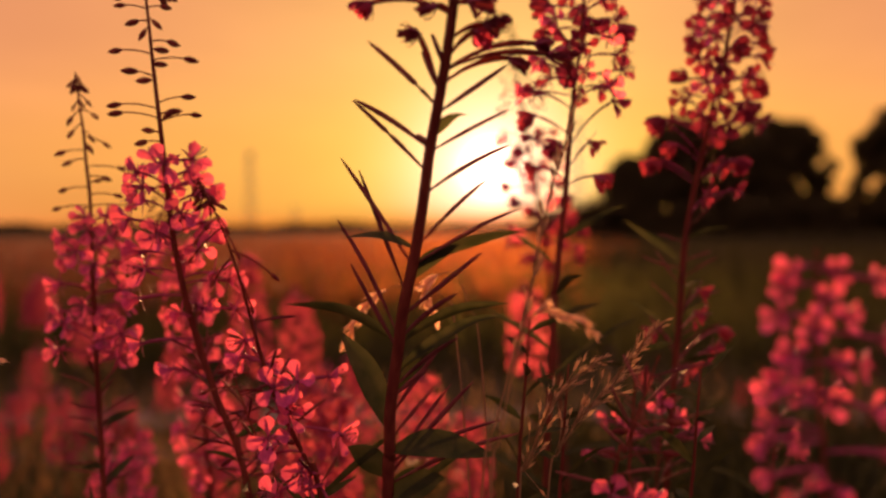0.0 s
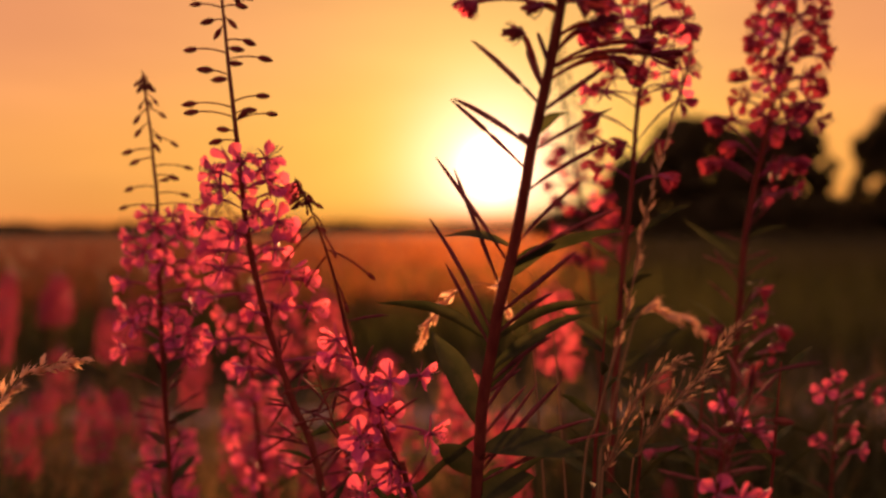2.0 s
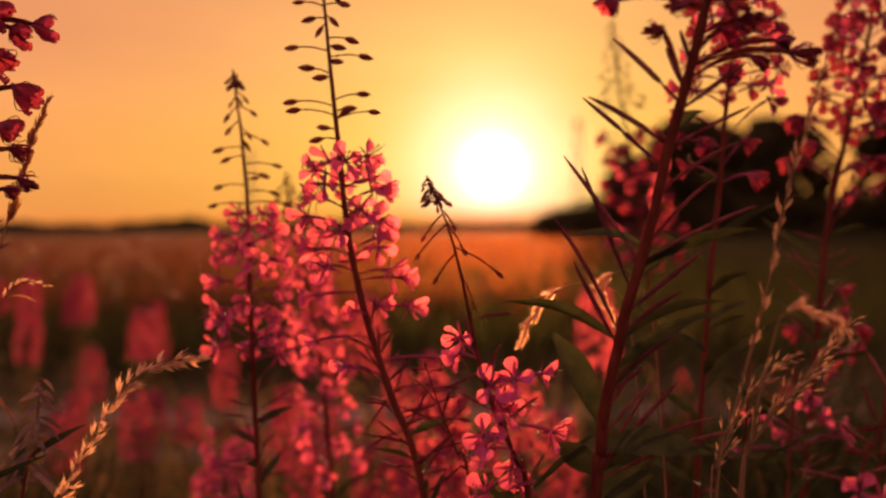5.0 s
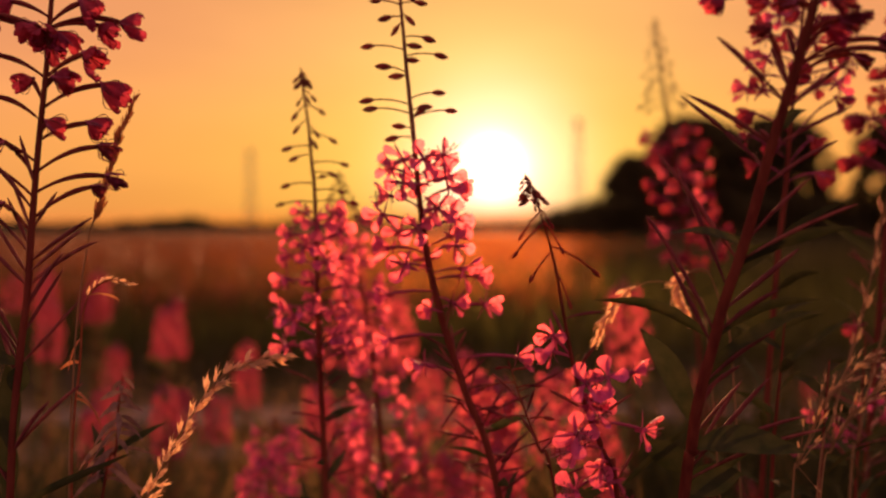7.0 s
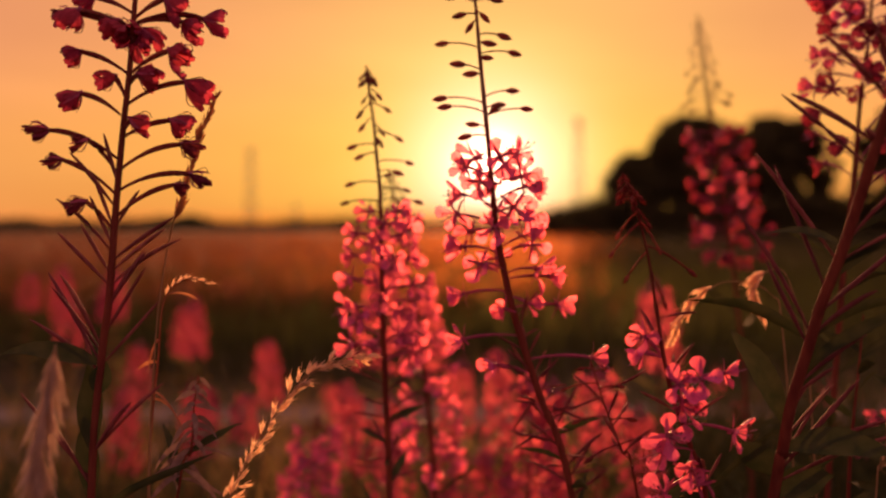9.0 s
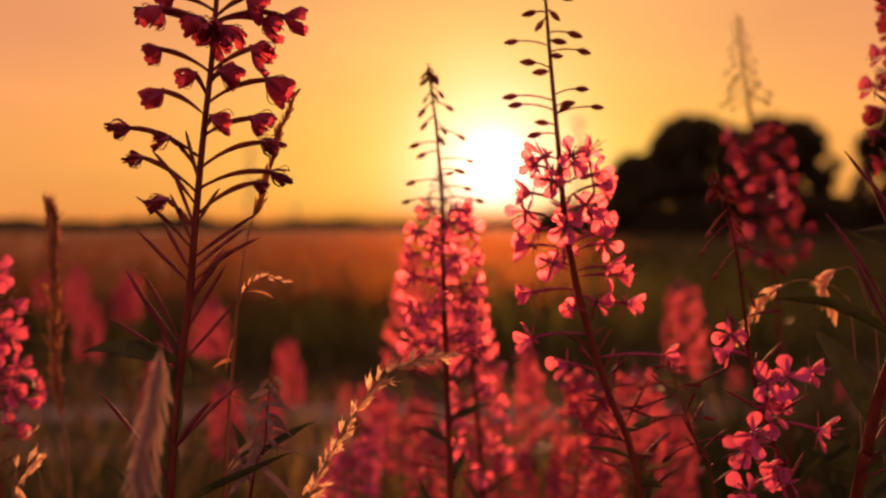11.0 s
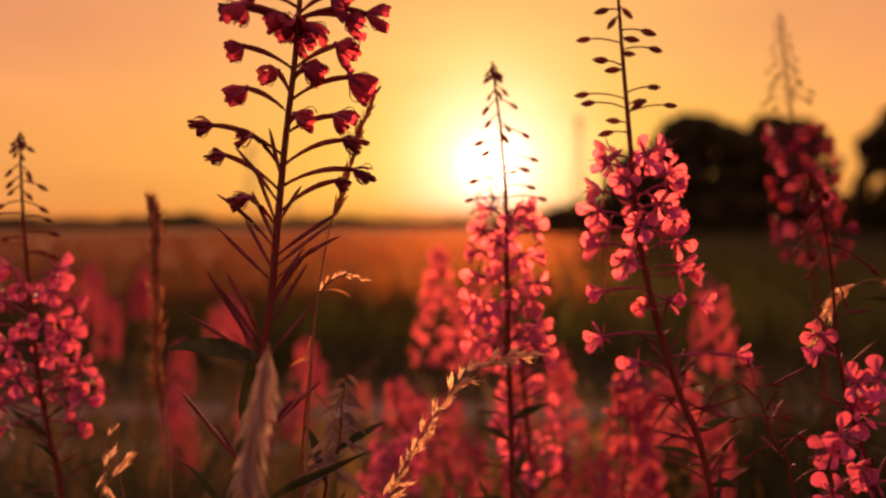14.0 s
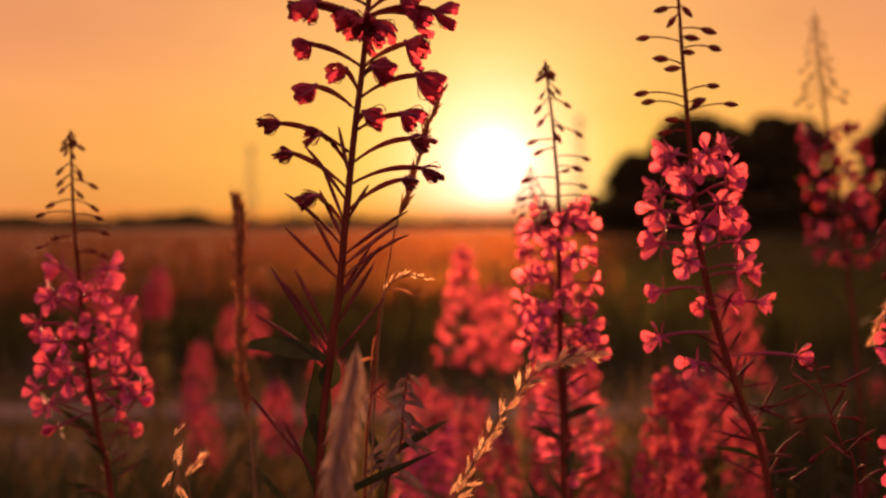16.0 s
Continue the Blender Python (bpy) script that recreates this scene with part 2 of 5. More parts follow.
class Shape:
    """Vertices and faces gathered for one mesh."""

    def __init__(self):
        self.v, self.f, self.i = [], [], []

    def add(self, verts, faces, index=0):
        n = len(self.v)
        self.v += [Vector(p) for p in verts]
        self.f += [tuple(n + k for k in face) for face in faces]
        self.i += [index] * len(faces)

    def add_shape(self, other, m, shift=0):
        self.add([m @ p for p in other.v], [], 0)
        n = len(self.v) - len(other.v)
        self.f += [tuple(n + k for k in face) for face in other.f]
        self.i += [k + shift for k in other.i]

    def tube(self, pts, radii, sides=6, index=0):
        pts = [Vector(p) for p in pts]
        verts, faces = [], []
        for k, p in enumerate(pts):
            d = (pts[min(k + 1, len(pts) - 1)] - pts[max(k - 1, 0)]).normalized()
            a = d.orthogonal() if abs(d.z) < 0.9 else Vector((1, 0, 0)) - d * d.x
            a.normalize()
            b = d.cross(a)
            for s in range(sides):
                w = 2 * math.pi * s / sides
                verts.append(p + (a * math.cos(w) + b * math.sin(w)) * radii[k])
        for k in range(len(pts) - 1):
            for s in range(sides):
                t = (s + 1) % sides
                faces.append((k * sides + s, k * sides + t, (k + 1) * sides + t, (k + 1) * sides + s))
        faces.append(tuple(range(sides))[::-1])
        faces.append(tuple((len(pts) - 1) * sides + s for s in range(sides)))
        self.add(verts, faces, index)

    def blade(self, pts, widths, side, fold=0.25, index=0, twist=0.0):
        """A leaf along pts: three columns, folded along its midrib."""
        pts = [Vector(p) for p in pts]
        verts, faces = [], []
        for k, p in enumerate(pts):
            d = (pts[min(k + 1, len(pts) - 1)] - pts[max(k - 1, 0)]).normalized()
            s = side - d * side.dot(d)
            s.normalize()
            if twist:
                s = Matrix.Rotation(twist * k / len(pts), 3, d) @ s
            up = s.cross(d)
            w = widths[k]
            verts += [p - s * w + up * w * fold, p, p + s * w + up * w * fold]
        for k in range(len(pts) - 1):
            for c in (0, 1):
                faces.append((3 * k + c, 3 * k + c + 1, 3 * k + c + 4, 3 * k + c + 3))
        self.add(verts, faces, index)

    def mesh(self, name, *materials, smooth=True):
        return mesh_of(name, self.v, self.f, materials, self.i, smooth)


def part(name, mesh, parent, m=None, label=""):
    ob = new(name, mesh)
    ob.parent = parent
    if m is not None:
        ob.matrix_basis = m
    if label:
        tagged(ob, label)
    return ob


def curve(p0, p1, arch, n=8):
    """A bowed way from p0 to p1; arch: how far its middle is lifted, in lengths."""
    p0, p1 = Vector(p0), Vector(p1)
    mid = (p0 + p1) / 2 + Vector((0, 0, arch * (p1 - p0).length))
    return [(1 - u) ** 2 * p0 + 2 * u * (1 - u) * mid + u * u * p1 for u in (k / n for k in range(n + 1))]


def frame_along(p, way, size=1.0, spin=0.0):
    """A matrix at p whose z points along way."""
    q = Vector(way).to_track_quat("Z", "Y").to_matrix().to_4x4()
    return Matrix.Translation(p) @ q @ Matrix.Rotation(spin, 4, "Z") @ Matrix.Scale(size, 4)


# ---------------------------------------------------------------- flower parts, in metres, facing +z
def petal_shape(length=0.0142, width=0.0110, cup=0.3):
    s = Shape()
    rows, cols = 6, 5
    for r in range(rows):
        u = r / (rows - 1)
        w = width / 2 * (0.13 + 0.87 * math.sin(min(1, u * 1.2) * math.pi / 2) ** 2.2) * (1 - 0.42 * max(0, (u - 0.72) / 0.28) ** 2)
        for c in range(cols):
            v = 2 * c / (cols - 1) - 1
            notch = 0.0011 * (1 - abs(v)) * (u > 0.95)
            s.v.append(Vector((0.0012 + u * length - notch - 0.0018 * u * v * v, v * w,
                               cup * (0.006 * u * u) + 0.0016 * v * v * u + 0.0007 * math.sin(7 * u + 3 * v))))
    for r in range(rows - 1):
        for c in range(cols - 1):
            k = r * cols + c
            s.f.append((k, k + cols, k + cols + 1, k + 1))
            s.i.append(0)
    return s


def calyx_shape():
    s = Shape()
    for k in range(4):
        turn = Matrix.Rotation(math.pi / 4 + k * math.pi / 2, 4, "Z")
        pts = [turn @ Vector((0.001 + 0.0115 * u, 0, -0.001 + 0.002 * u - 0.003 * u * u)) for u in (0, 0.3, 0.65, 1)]
        s.blade(pts, (0.0010, 0.0014, 0.0011, 0.0002), turn.to_3x3() @ Vector((0, 1, 0)), 0.3)
    s.tube([(0, 0, -0.003), (0, 0, -0.001), (0, 0, 0.001)], (0.0011, 0.0016, 0.0013), 6)
    return s


def stamen_shape():
    s = Shape()
    rnd = random.Random(5)
    for k in range(8):
        a = k * math.pi / 4 + rnd.uniform(-0.2, 0.2)
        tip = Vector((0.004 * math.cos(a), 0.004 * math.sin(a) - 0.003, 0.0095 + rnd.uniform(-0.001, 0.001)))
        pts = curve((0.0006 * math.cos(a), 0.0006 * math.sin(a), 0), tip, 0.1, 4)
        s.tube(pts, [0.00022] * 5, 4)
        s.tube([tip + Vector((-0.0010, 0, 0)), tip, tip + Vector((0.0010, 0, 0))], (0.0002, 0.0005, 0.0002), 5, 1)
    pts = curve((0, 0, 0), (0.001, -0.006, 0.014), 0.12, 5)
    s.tube(pts, [0.0003] * 6, 4)
    return s


PETAL, CALYX, STAMENS = petal_shape(), calyx_shape(), stamen_shape()
PETAL_MESH = PETAL.mesh("petal", M_PETAL)


def shut_petal_shape(width=0.0068, flare=0.64, ragged=1.0):
    """A withering petal of a flower that has drawn together into a funnel with a torn, lobed mouth."""
    s = Shape()
    rows, cols = 8, 9
    for r in range(rows):
        u = r / (rows - 1)
        for c in range(cols):
            v = 2 * c / (cols - 1) - 1
            rim = max(0, u - 0.6) / 0.4
            swell = math.sin(math.pi * (0.05 + flare * u))
            radius = 0.0010 + width * swell + ragged * (0.0011 * math.sin(7 * v + 5 * u) * u ** 2 + 0.0009 * math.sin(3 * v + 1) * rim)
            a = v * (0.72 + 0.2 * u) + 0.3 * u
            notch = 0.0014 * math.exp(-(v / 0.25) ** 2) + 0.0022 * v * v + 0.0005 * ragged * math.sin(13 * v + 2)
            s.v.append(Vector((radius * math.cos(a), radius * math.sin(a), 0.0172 * u - notch * rim)))
    for r in range(rows - 1):
        for c in range(cols - 1):
            k = r * cols + c
            s.f.append((k, k + cols, k + cols + 1, k + 1))
            s.i.append(0)
    return s


def shut_calyx_shape():
    """Sepals that lie along the withering flower."""
    s = Shape()
    for k in range(4):
        turn = Matrix.Rotation(math.pi / 4 + k * math.pi / 2, 4, "Z")
        pts = [turn @ Vector((r, 0, z)) for r, z in ((0.001, -0.001), (0.0042, 0.0025), (0.0072, 0.007), (0.0088, 0.012))]
        s.blade(pts, (0.0011, 0.0017, 0.0013, 0.0002), turn.to_3x3() @ Vector((0, 1, 0)), 0.3)
    s.tube([(0, 0, -0.003), (0, 0, -0.001), (0, 0, 0.001)], (0.0011, 0.0018, 0.0015), 6)
    return s


def curl_shape():
    """Spent filaments that hang out of the flower and curl back under it."""
    s = Shape()
    rnd = random.Random(9)
    for k in range(5):
        a = k * 1.3 + rnd.uniform(-0.3, 0.3)
        long_, out_ = rnd.uniform(0.011, 0.017), rnd.uniform(0.006, 0.011)
        way = Vector((math.cos(a), math.sin(a), 0))
        pts = [way * (0.001 + out_ * math.sin(2.4 * u)) + Vector((0, 0, long_ * u ** 0.9)) for u in (0, 0.2, 0.4, 0.6, 0.8, 1)]
        s.tube(pts, (0.0005, 0.0004, 0.0004, 0.00035, 0.0003, 0.0005), 4)
    pts = [Vector((0.0008 * k, 0, 0.0045 * k - 0.0001 * k ** 3)) for k in range(6)]
    s.tube(pts, [0.0004] * 6, 4)
    for k in range(4):
        a = k * 1.57
        s.tube([pts[-1], pts[-1] + Vector((0.0016 * math.cos(a), 0.0016 * math.sin(a), 0.0012)), pts[-1] + Vector((0.0026 * math.cos(a), 0.0026 * math.sin(a), 0.0002))], (0.0004, 0.0004, 0.0002), 4)
    return s


SHUT = shut_petal_shape()
CURL_MESH = curl_shape().mesh("curled_filaments", M_POD)
SHUT_CALYX = shut_calyx_shape()
FADED_MESH = SHUT.mesh("faded_shaded_petal", M_FADED_SHADED)
WITHERED_MESH = shut_petal_shape(0.0068, 0.60, 2.6).mesh("withered_petal", M_WITHERED)
SHUT_CALYX_MESH = SHUT_CALYX.mesh("shut_calyx", M_CALYX)
CALYX_MESH = CALYX.mesh("calyx", M_CALYX)
STAMEN_MESH = STAMENS.mesh("stamens", M_FILAMENT, M_BUD)


def petal_turns(opened, rnd):
    """The four petals' poses in a flower: opened 1 is flat, 0 shut."""
    for k in range(4):
        a = math.pi / 2 * k + rnd.uniform(-0.16, 0.16) + 0.78
        lift = radians(88 * (1 - opened) + rnd.uniform(-16, 20))
        yield Matrix.Rotation(a, 4, "Z") @ Matrix.Rotation(-lift, 4, "Y") @ Matrix.Rotation(rnd.uniform(-0.35, 0.35), 4, "X") @ Matrix.Scale(rnd.uniform(0.88, 1.08), 4)


def blossom_shape(opened, seed):
    rnd, s = random.Random(seed), Shape()
    for m in petal_turns(opened, rnd):
        s.add_shape(PETAL, m, 0)
    s.add_shape(CALYX, Matrix.Identity(4), 1)
    s.add_shape(STAMENS, Matrix.Identity(4), 2)
    return s


BLOSSOMS = [blossom_shape(o, k) for k, o in enumerate((0.9, 0.75, 0.6, 0.8, 0.45, 0.25))]
BLOSSOM_MESHES = [b.mesh("blossom", M_PETAL, M_CALYX, M_FILAMENT, M_BUD) for b in BLOSSOMS]


def shut_blossom_shape(seed):
    rnd, s = random.Random(seed), Shape()
    for k in range(4):
        s.add_shape(SHUT, Matrix.Rotation(k * math.pi / 2 + rnd.uniform(-0.2, 0.2), 4, "Z") @ Matrix.Rotation(rnd.uniform(-0.25, 0.35), 4, "Y"), 0)
    s.add_shape(SHUT_CALYX, Matrix.Identity(4), 1)
    s.add_shape(STAMENS, Matrix.Identity(4), 2)
    return s


# half-open and shut flowers in the darkened colour, for weakly lit spires
DIM_FADED_BLOSSOMS = [b.mesh("dim_faded_blossom", M_DIMMED, M_CALYX, M_FILAMENT, M_BUD) for b in BLOSSOMS[3:5] + [shut_blossom_shape(k) for k in (1, 2)]]


def spindle(shape, p, way, length, radius, index=0, sides=6):
    way = Vector(way).normalized()
    us, rs = (0, 0.2, 0.45, 0.7, 0.9, 1), (0.4, 0.8, 1, 0.8, 0.4, 0.08)
    shape.tube([Vector(p) + way * length * u for u in us], [radius * r for r in rs], sides, index)


# ---------------------------------------------------------------- fireweed
class Stem:
    def __init__(self, pts, y, wander, rnd, lean=0.0):
        """pts: (x, z) from the tip down to the lowest seen; the foot stands on the ground."""
        pts = [Vector((x, 0, z)) for x, z in pts]
        last, before = pts[-1], pts[-2]
        slope = (last.x - before.x) / (last.z - before.z)
        if last.z > 0.02:
            for z in (last.z * 0.6, last.z * 0.25, 0.0):
                pts.append(Vector((last.x + slope * (z - last.z) * 0.45, 0, z)))
        dense = []
        ext = [2 * pts[0] - pts[1]] + pts + [2 * pts[-1] - pts[-2]]
        for k in range(1, len(ext) - 2):
            for j in range(6):
                u = j / 6
                a, b, c, d = ext[k - 1:k + 3]
                dense.append(0.5 * (2 * b + (c - a) * u + (2 * a - 5 * b + 4 * c - d) * u * u + (3 * b - a - 3 * c + d) * u ** 3))
        dense.append(pts[-1])
        self.foot = dense[-1].copy()
        ph = rnd.uniform(0, 6)
        for p in dense:
            p.y = wander * math.sin(p.z * 7 + ph) * min(1, (p.z) * 2) + lean * (p.z - 1.0)
            p.x -= self.foot.x
        self.pts = dense
        self.place = Vector((self.foot.x, y, 0))

    def at(self, z):
        for a, b in zip(self.pts, self.pts[1:]):
            if b.z <= z <= a.z:
                return a.lerp(b, (a.z - z) / max(1e-6, a.z - b.z))
        return (self.pts[0] if z > self.pts[0].z else self.pts[-1]).copy()


def leaf_mesh(p0, p1, width, arch, rnd):
    s = Shape()
    pts = curve(p0, p1, arch, 9)
    d = (pts[-1] - pts[0]).normalized()
    side = d.cross(Vector((rnd.uniform(-0.5, 0.5), rnd.choice((-1, 1)), rnd.uniform(0.1, 0.9))))
    if side.length < 0.1:
        side = Vector((1, 0, 0))
    widths = [width / 2 * w for w in (0.16, 0.5, 0.8, 0.97, 1.0, 0.93, 0.78, 0.56, 0.3, 0.03)]
    wob = rnd.uniform(0, 6)
    for k, p in enumerate(pts):
        p += side.normalized() * 0.02 * (pts[-1] - pts[0]).length * math.sin(0.8 * k + wob) * (k / 9)
    s.blade(pts, widths, side, rnd.uniform(0.25, 0.6), 0, rnd.uniform(-0.7, 0.7))
    return s


def add_flower(plant, p0, p1, face, size, opened, rnd, full, faded=False, pod=1.0, arch=None, withered=False):
    """A flower on its stalk: p0 on the stem, p1 its heart, face the way it looks."""
    s = Shape()
    pts = curve(p0, p1, rnd.uniform(0.05, 0.2) if arch is None else arch, 7)
    s.tube(pts, [r * pod for r in (0.0007, 0.0007, 0.0008, 0.0010, 0.0012, 0.0013, 0.0012, 0.0009)], 6)
    fl = part("flower", s.mesh("flower_stalk", M_CALYX if pod < 1.3 else M_BUD), plant)
    m = frame_along(p1, face, size, rnd.uniform(0, 6.28))
    if full:
        if faded:
            for k in range(4):
                part("petal", WITHERED_MESH if withered else FADED_MESH, fl, m @ Matrix.Rotation(k * math.pi / 2 + rnd.uniform(-0.25, 0.25), 4, "Z") @ Matrix.Rotation(rnd.uniform(-0.22, 0.30), 4, "Y") @ Matrix.Diagonal((*((rnd.uniform(0.45, 0.75),) * 2 if withered else (1, 1)), rnd.uniform(0.6, 1.15), 1)))
        else:
            for t in petal_turns(opened, rnd):
                part("petal", PETAL_MESH, fl, m @ t)
        part("calyx", SHUT_CALYX_MESH if faded else CALYX_MESH, fl, m)
        part("stamen_tuft", CURL_MESH if faded else STAMEN_MESH, fl, m)
    elif faded:
        part("blossom", rnd.choice(DIM_FADED_BLOSSOMS), fl, m)
    else:
        part("blossom", rnd.choice(BLOSSOM_MESHES[:4] if opened > 0.5 else BLOSSOM_MESHES[4:]), fl, m)
    return fl


def bud_shape(p0, p1, size, rnd, arch=0.12):
    s = Shape()
    p0, p1 = Vector(p0), Vector(p1)
    pts = curve(p0, p1, arch, 6)
    s.tube(pts, [0.0007] * 7, 5)
    way = pts[-1] - pts[-2]
    way.z -= 0.1 * way.length
    spindle(s, pts[-1], way, 0.0128 * size, 0.0028 * size)
    return s


def fireweed(label, y, stem, radius=(0.0008, 0.0035), leaves=(), buds=(), flowers=(), wilted=(), bloom=None, budding=None,
             leafing=None, seed=1, full=True, arch_leaf=0.1, leaf_width=0.010, bud_size=1.0, flower_size=1.0, dim_fade=0.0, pod=1.0, broad=(), arched=(), spent=(), closing=(), drooping=None, pods=None, podlist=(), pod_width=0.0012, group="fireweed in bloom", lean=0.0, frontal=(), broad_width=0.0165):
    """leaves, buds, flowers, wilted: (z on the stem, x and z of the end). bloom, budding, leafing: (upper z, lower z, reach above, reach below, count)."""
    rnd = random.Random(seed)
    st = Stem(stem, y, 0.004, rnd, lean)
    plant = tagged(new("fireweed"), label, "wildflower", group)
    plant.location = st.place
    base = st.place.x
    s = Shape()
    top = st.pts[0].z
    pts = st.pts
    rad = [radius[0] + (radius[1] - radius[0]) * min(1, (top - p.z) / 0.30) ** 0.8 for p in pts]
    s.tube(pts, rad, 8)
    spindle(s, pts[0] - (pts[0] - pts[1]).normalized() * 0.0055, pts[0] - pts[1], 0.006, max(0.0009, radius[0] * 1.3))
    part("stem", s.mesh("stem", M_STEM), plant)

    def end(x, z, p0, spread):
        return Vector((x - base, p0.y + rnd.uniform(-1, 1) * spread, z))

    for zc, x, z in leaves:
        p0 = st.at(zc)
        p1 = end(x, z, p0, 0.25 * math.hypot(x - base - p0.x, z - zc))
        part("leaf", leaf_mesh(p0, p1, leaf_width * rnd.uniform(0.85, 1.15), rnd.uniform(0.3, 1.3) * arch_leaf, rnd).mesh("leaf", M_LEAF), plant)
    for zc, x, z in broad:
        p0 = st.at(zc)
        p1 = end(x, z, p0, 0.25 * math.hypot(x - base - p0.x, z - zc))
        part("leaf", leaf_mesh(p0, p1, broad_width * rnd.uniform(0.85, 1.15), 0.16, rnd).mesh("leaf", M_LEAF), plant)
    for zc, x, z in arched:
        p0 = st.at(zc)
        p1 = end(x, z, p0, 0.25 * math.hypot(x - base - p0.x, z - zc))
        part("leaf", leaf_mesh(p0, p1, 0.0095 * rnd.uniform(0.85, 1.15), 0.2, rnd).mesh("leaf", M_LEAF), plant)
    for zc, x, z in buds:
        p0 = st.at(zc)
        p1 = end(x, z, p0, 0.4 * abs(x - base - p0.x))
        p1 += (p0 - p1).normalized() * 0.011 * bud_size
        part("bud", bud_shape(p0, p1, bud_size * rnd.uniform(0.85, 1.1) * min(1, 0.5 + (top - zc) / 0.08), rnd).mesh("bud", M_BUD), plant)
    for zc, x, z in flowers:
        p0 = st.at(zc)
        p1 = end(x, z, p0, 0.3 * abs(x - base - p0.x))
        face = Vector((p1.x - p0.x, -0.012 + rnd.uniform(-0.012, 0.006), rnd.uniform(-0.004, 0.006)))
        add_flower(plant, p0, p1, face, flower_size * rnd.uniform(0.9, 1.1), rnd.uniform(0.7, 0.95), rnd, full, pod=pod)
    for zc, x, z in frontal:
        p0 = st.at(zc)
        p1 = end(x, z, p0, 0.1 * abs(x - base - p0.x)) + Vector((0, -0.012, 0))
        face = Vector((rnd.uniform(-0.5, 0.5), -1, rnd.uniform(-0.1, 0.35)))
        add_flower(plant, p0, p1, face, flower_size * rnd.uniform(0.95, 1.1), rnd.uniform(0.88, 0.98), rnd, full, pod=pod)
    for zc, x, z in wilted:
        p0 = st.at(zc)
        p1 = end(x, z, p0, 0.3 * abs(x - base - p0.x))
        face = Vector((p1.x - p0.x, rnd.uniform(-0.02, 0.01), -rnd.uniform(0.15, 0.8) * abs(p1.x - p0.x) - 0.003))
        p1 -= face.normalized() * 0.007 * flower_size
        add_flower(plant, p0, p1, face, flower_size * rnd.uniform(0.8, 1.1), rnd.uniform(0.0, 0.28), rnd, full, True, pod, rnd.uniform(0.12, 0.22))
    for zc, x, z in closing:
        p0 = st.at(zc)
        p1 = end(x, z, p0, 0.3 * abs(x - base - p0.x))
        face = Vector((p1.x - p0.x, rnd.uniform(-0.02, 0.005), -rnd.uniform(0.0, 0.6) * abs(p1.x - p0.x)))
        add_flower(plant, p0, p1, face, flower_size * rnd.uniform(0.75, 0.95), rnd.uniform(0.45, 0.75), rnd, full, pod=1.2, arch=0.1)
    for zc, x, z in spent:
        p0 = st.at(zc)
        p1 = end(x, z, p0, 0.3 * abs(x - base - p0.x))
        face = Vector((p1.x - p0.x, rnd.uniform(-0.02, 0.01), -rnd.uniform(0.0, 0.5) * abs(p1.x - p0.x)))
        add_flower(plant, p0, p1, face, 0.9 * rnd.uniform(0.8, 1.15), 0.1, rnd, full, True, pod, rnd.uniform(0.14, 0.22), True)
    if bloom:
        z1, z0, r1, r0, n = bloom
        for k in range(n):
            u = (k + rnd.uniform(-0.3, 0.3)) / n
            zc = z1 + (z0 - z1) * u
            a = k * 2.4 + rnd.uniform(-0.3, 0.3)
            reach = (r1 + (r0 - r1) * u) * rnd.uniform(0.75, 1.1)
            p0 = st.at(zc - 0.006)
            p1 = st.at(zc) + Vector((math.cos(a) * reach, math.sin(a) * reach, rnd.uniform(-0.004, 0.008)))
            face = Vector((math.cos(a), math.sin(a) - 0.35, rnd.uniform(-0.35, 0.25)))
            add_flower(plant, p0, p1, face, flower_size * rnd.uniform(0.85, 1.1), rnd.uniform(0.55, 0.95), rnd, full, rnd.random() < dim_fade, pod)
    if budding:
        z1, z0, r1, r0, n = budding
        for k in range(n):
            u = (k + 0.5) / n
            zc = z1 + (z0 - z1) * u
            a = k * 2.4 + rnd.uniform(-0.4, 0.4)
            reach = (r1 + (r0 - r1) * u) * rnd.uniform(0.8, 1.1)
            drop = 0.9 * reach * (1 - u)
            p0 = st.at(zc)
            p1 = p0 + Vector((math.cos(a) * reach, math.sin(a) * reach, 0.1 * reach - drop))
            part("bud", bud_shape(p0, p1, bud_size * (0.5 + 0.5 * u), rnd, 0.3).mesh("bud", M_BUD), plant)
    for zc, x, z in podlist:
        p0 = st.at(zc)
        r = math.hypot(x - base - p0.x, z - zc)
        p1 = end(x, z, p0, 0.3 * r)
        s = Shape()
        w0 = pod_width * rnd.uniform(0.8, 1.15)
        s.tube(curve(p0, p1, rnd.uniform(-0.02, 0.12), 9), [w0 * w for w in (0.55, 0.6, 0.8, 1, 1.1, 1.1, 1.05, 0.95, 0.75, 0.25)], 7)
        part("seed_pod", s.mesh("seed_pod", M_POD), plant)
    if pods:
        z1, z0, long_, n = pods
        for k in range(n):
            p0 = st.at(z1 + (z0 - z1) * (k + rnd.uniform(0.1, 0.9)) / n)
            a = k * 2.4 + rnd.uniform(-0.5, 0.5)
            rise = radians(rnd.uniform(5, 62))
            r = long_ * rnd.uniform(0.7, 1.2)
            p1 = p0 + Vector((math.cos(a) * math.cos(rise), math.sin(a) * math.cos(rise), math.sin(rise))) * r
            s = Shape()
            s.tube(curve(p0, p1, rnd.uniform(-0.08, 0.12), 7), [0.0011 * w for w in (0.5, 0.5, 0.75, 1, 1.1, 1.1, 0.9, 0.3)], 6)
            part("seed_pod", s.mesh("seed_pod", M_POD), plant)
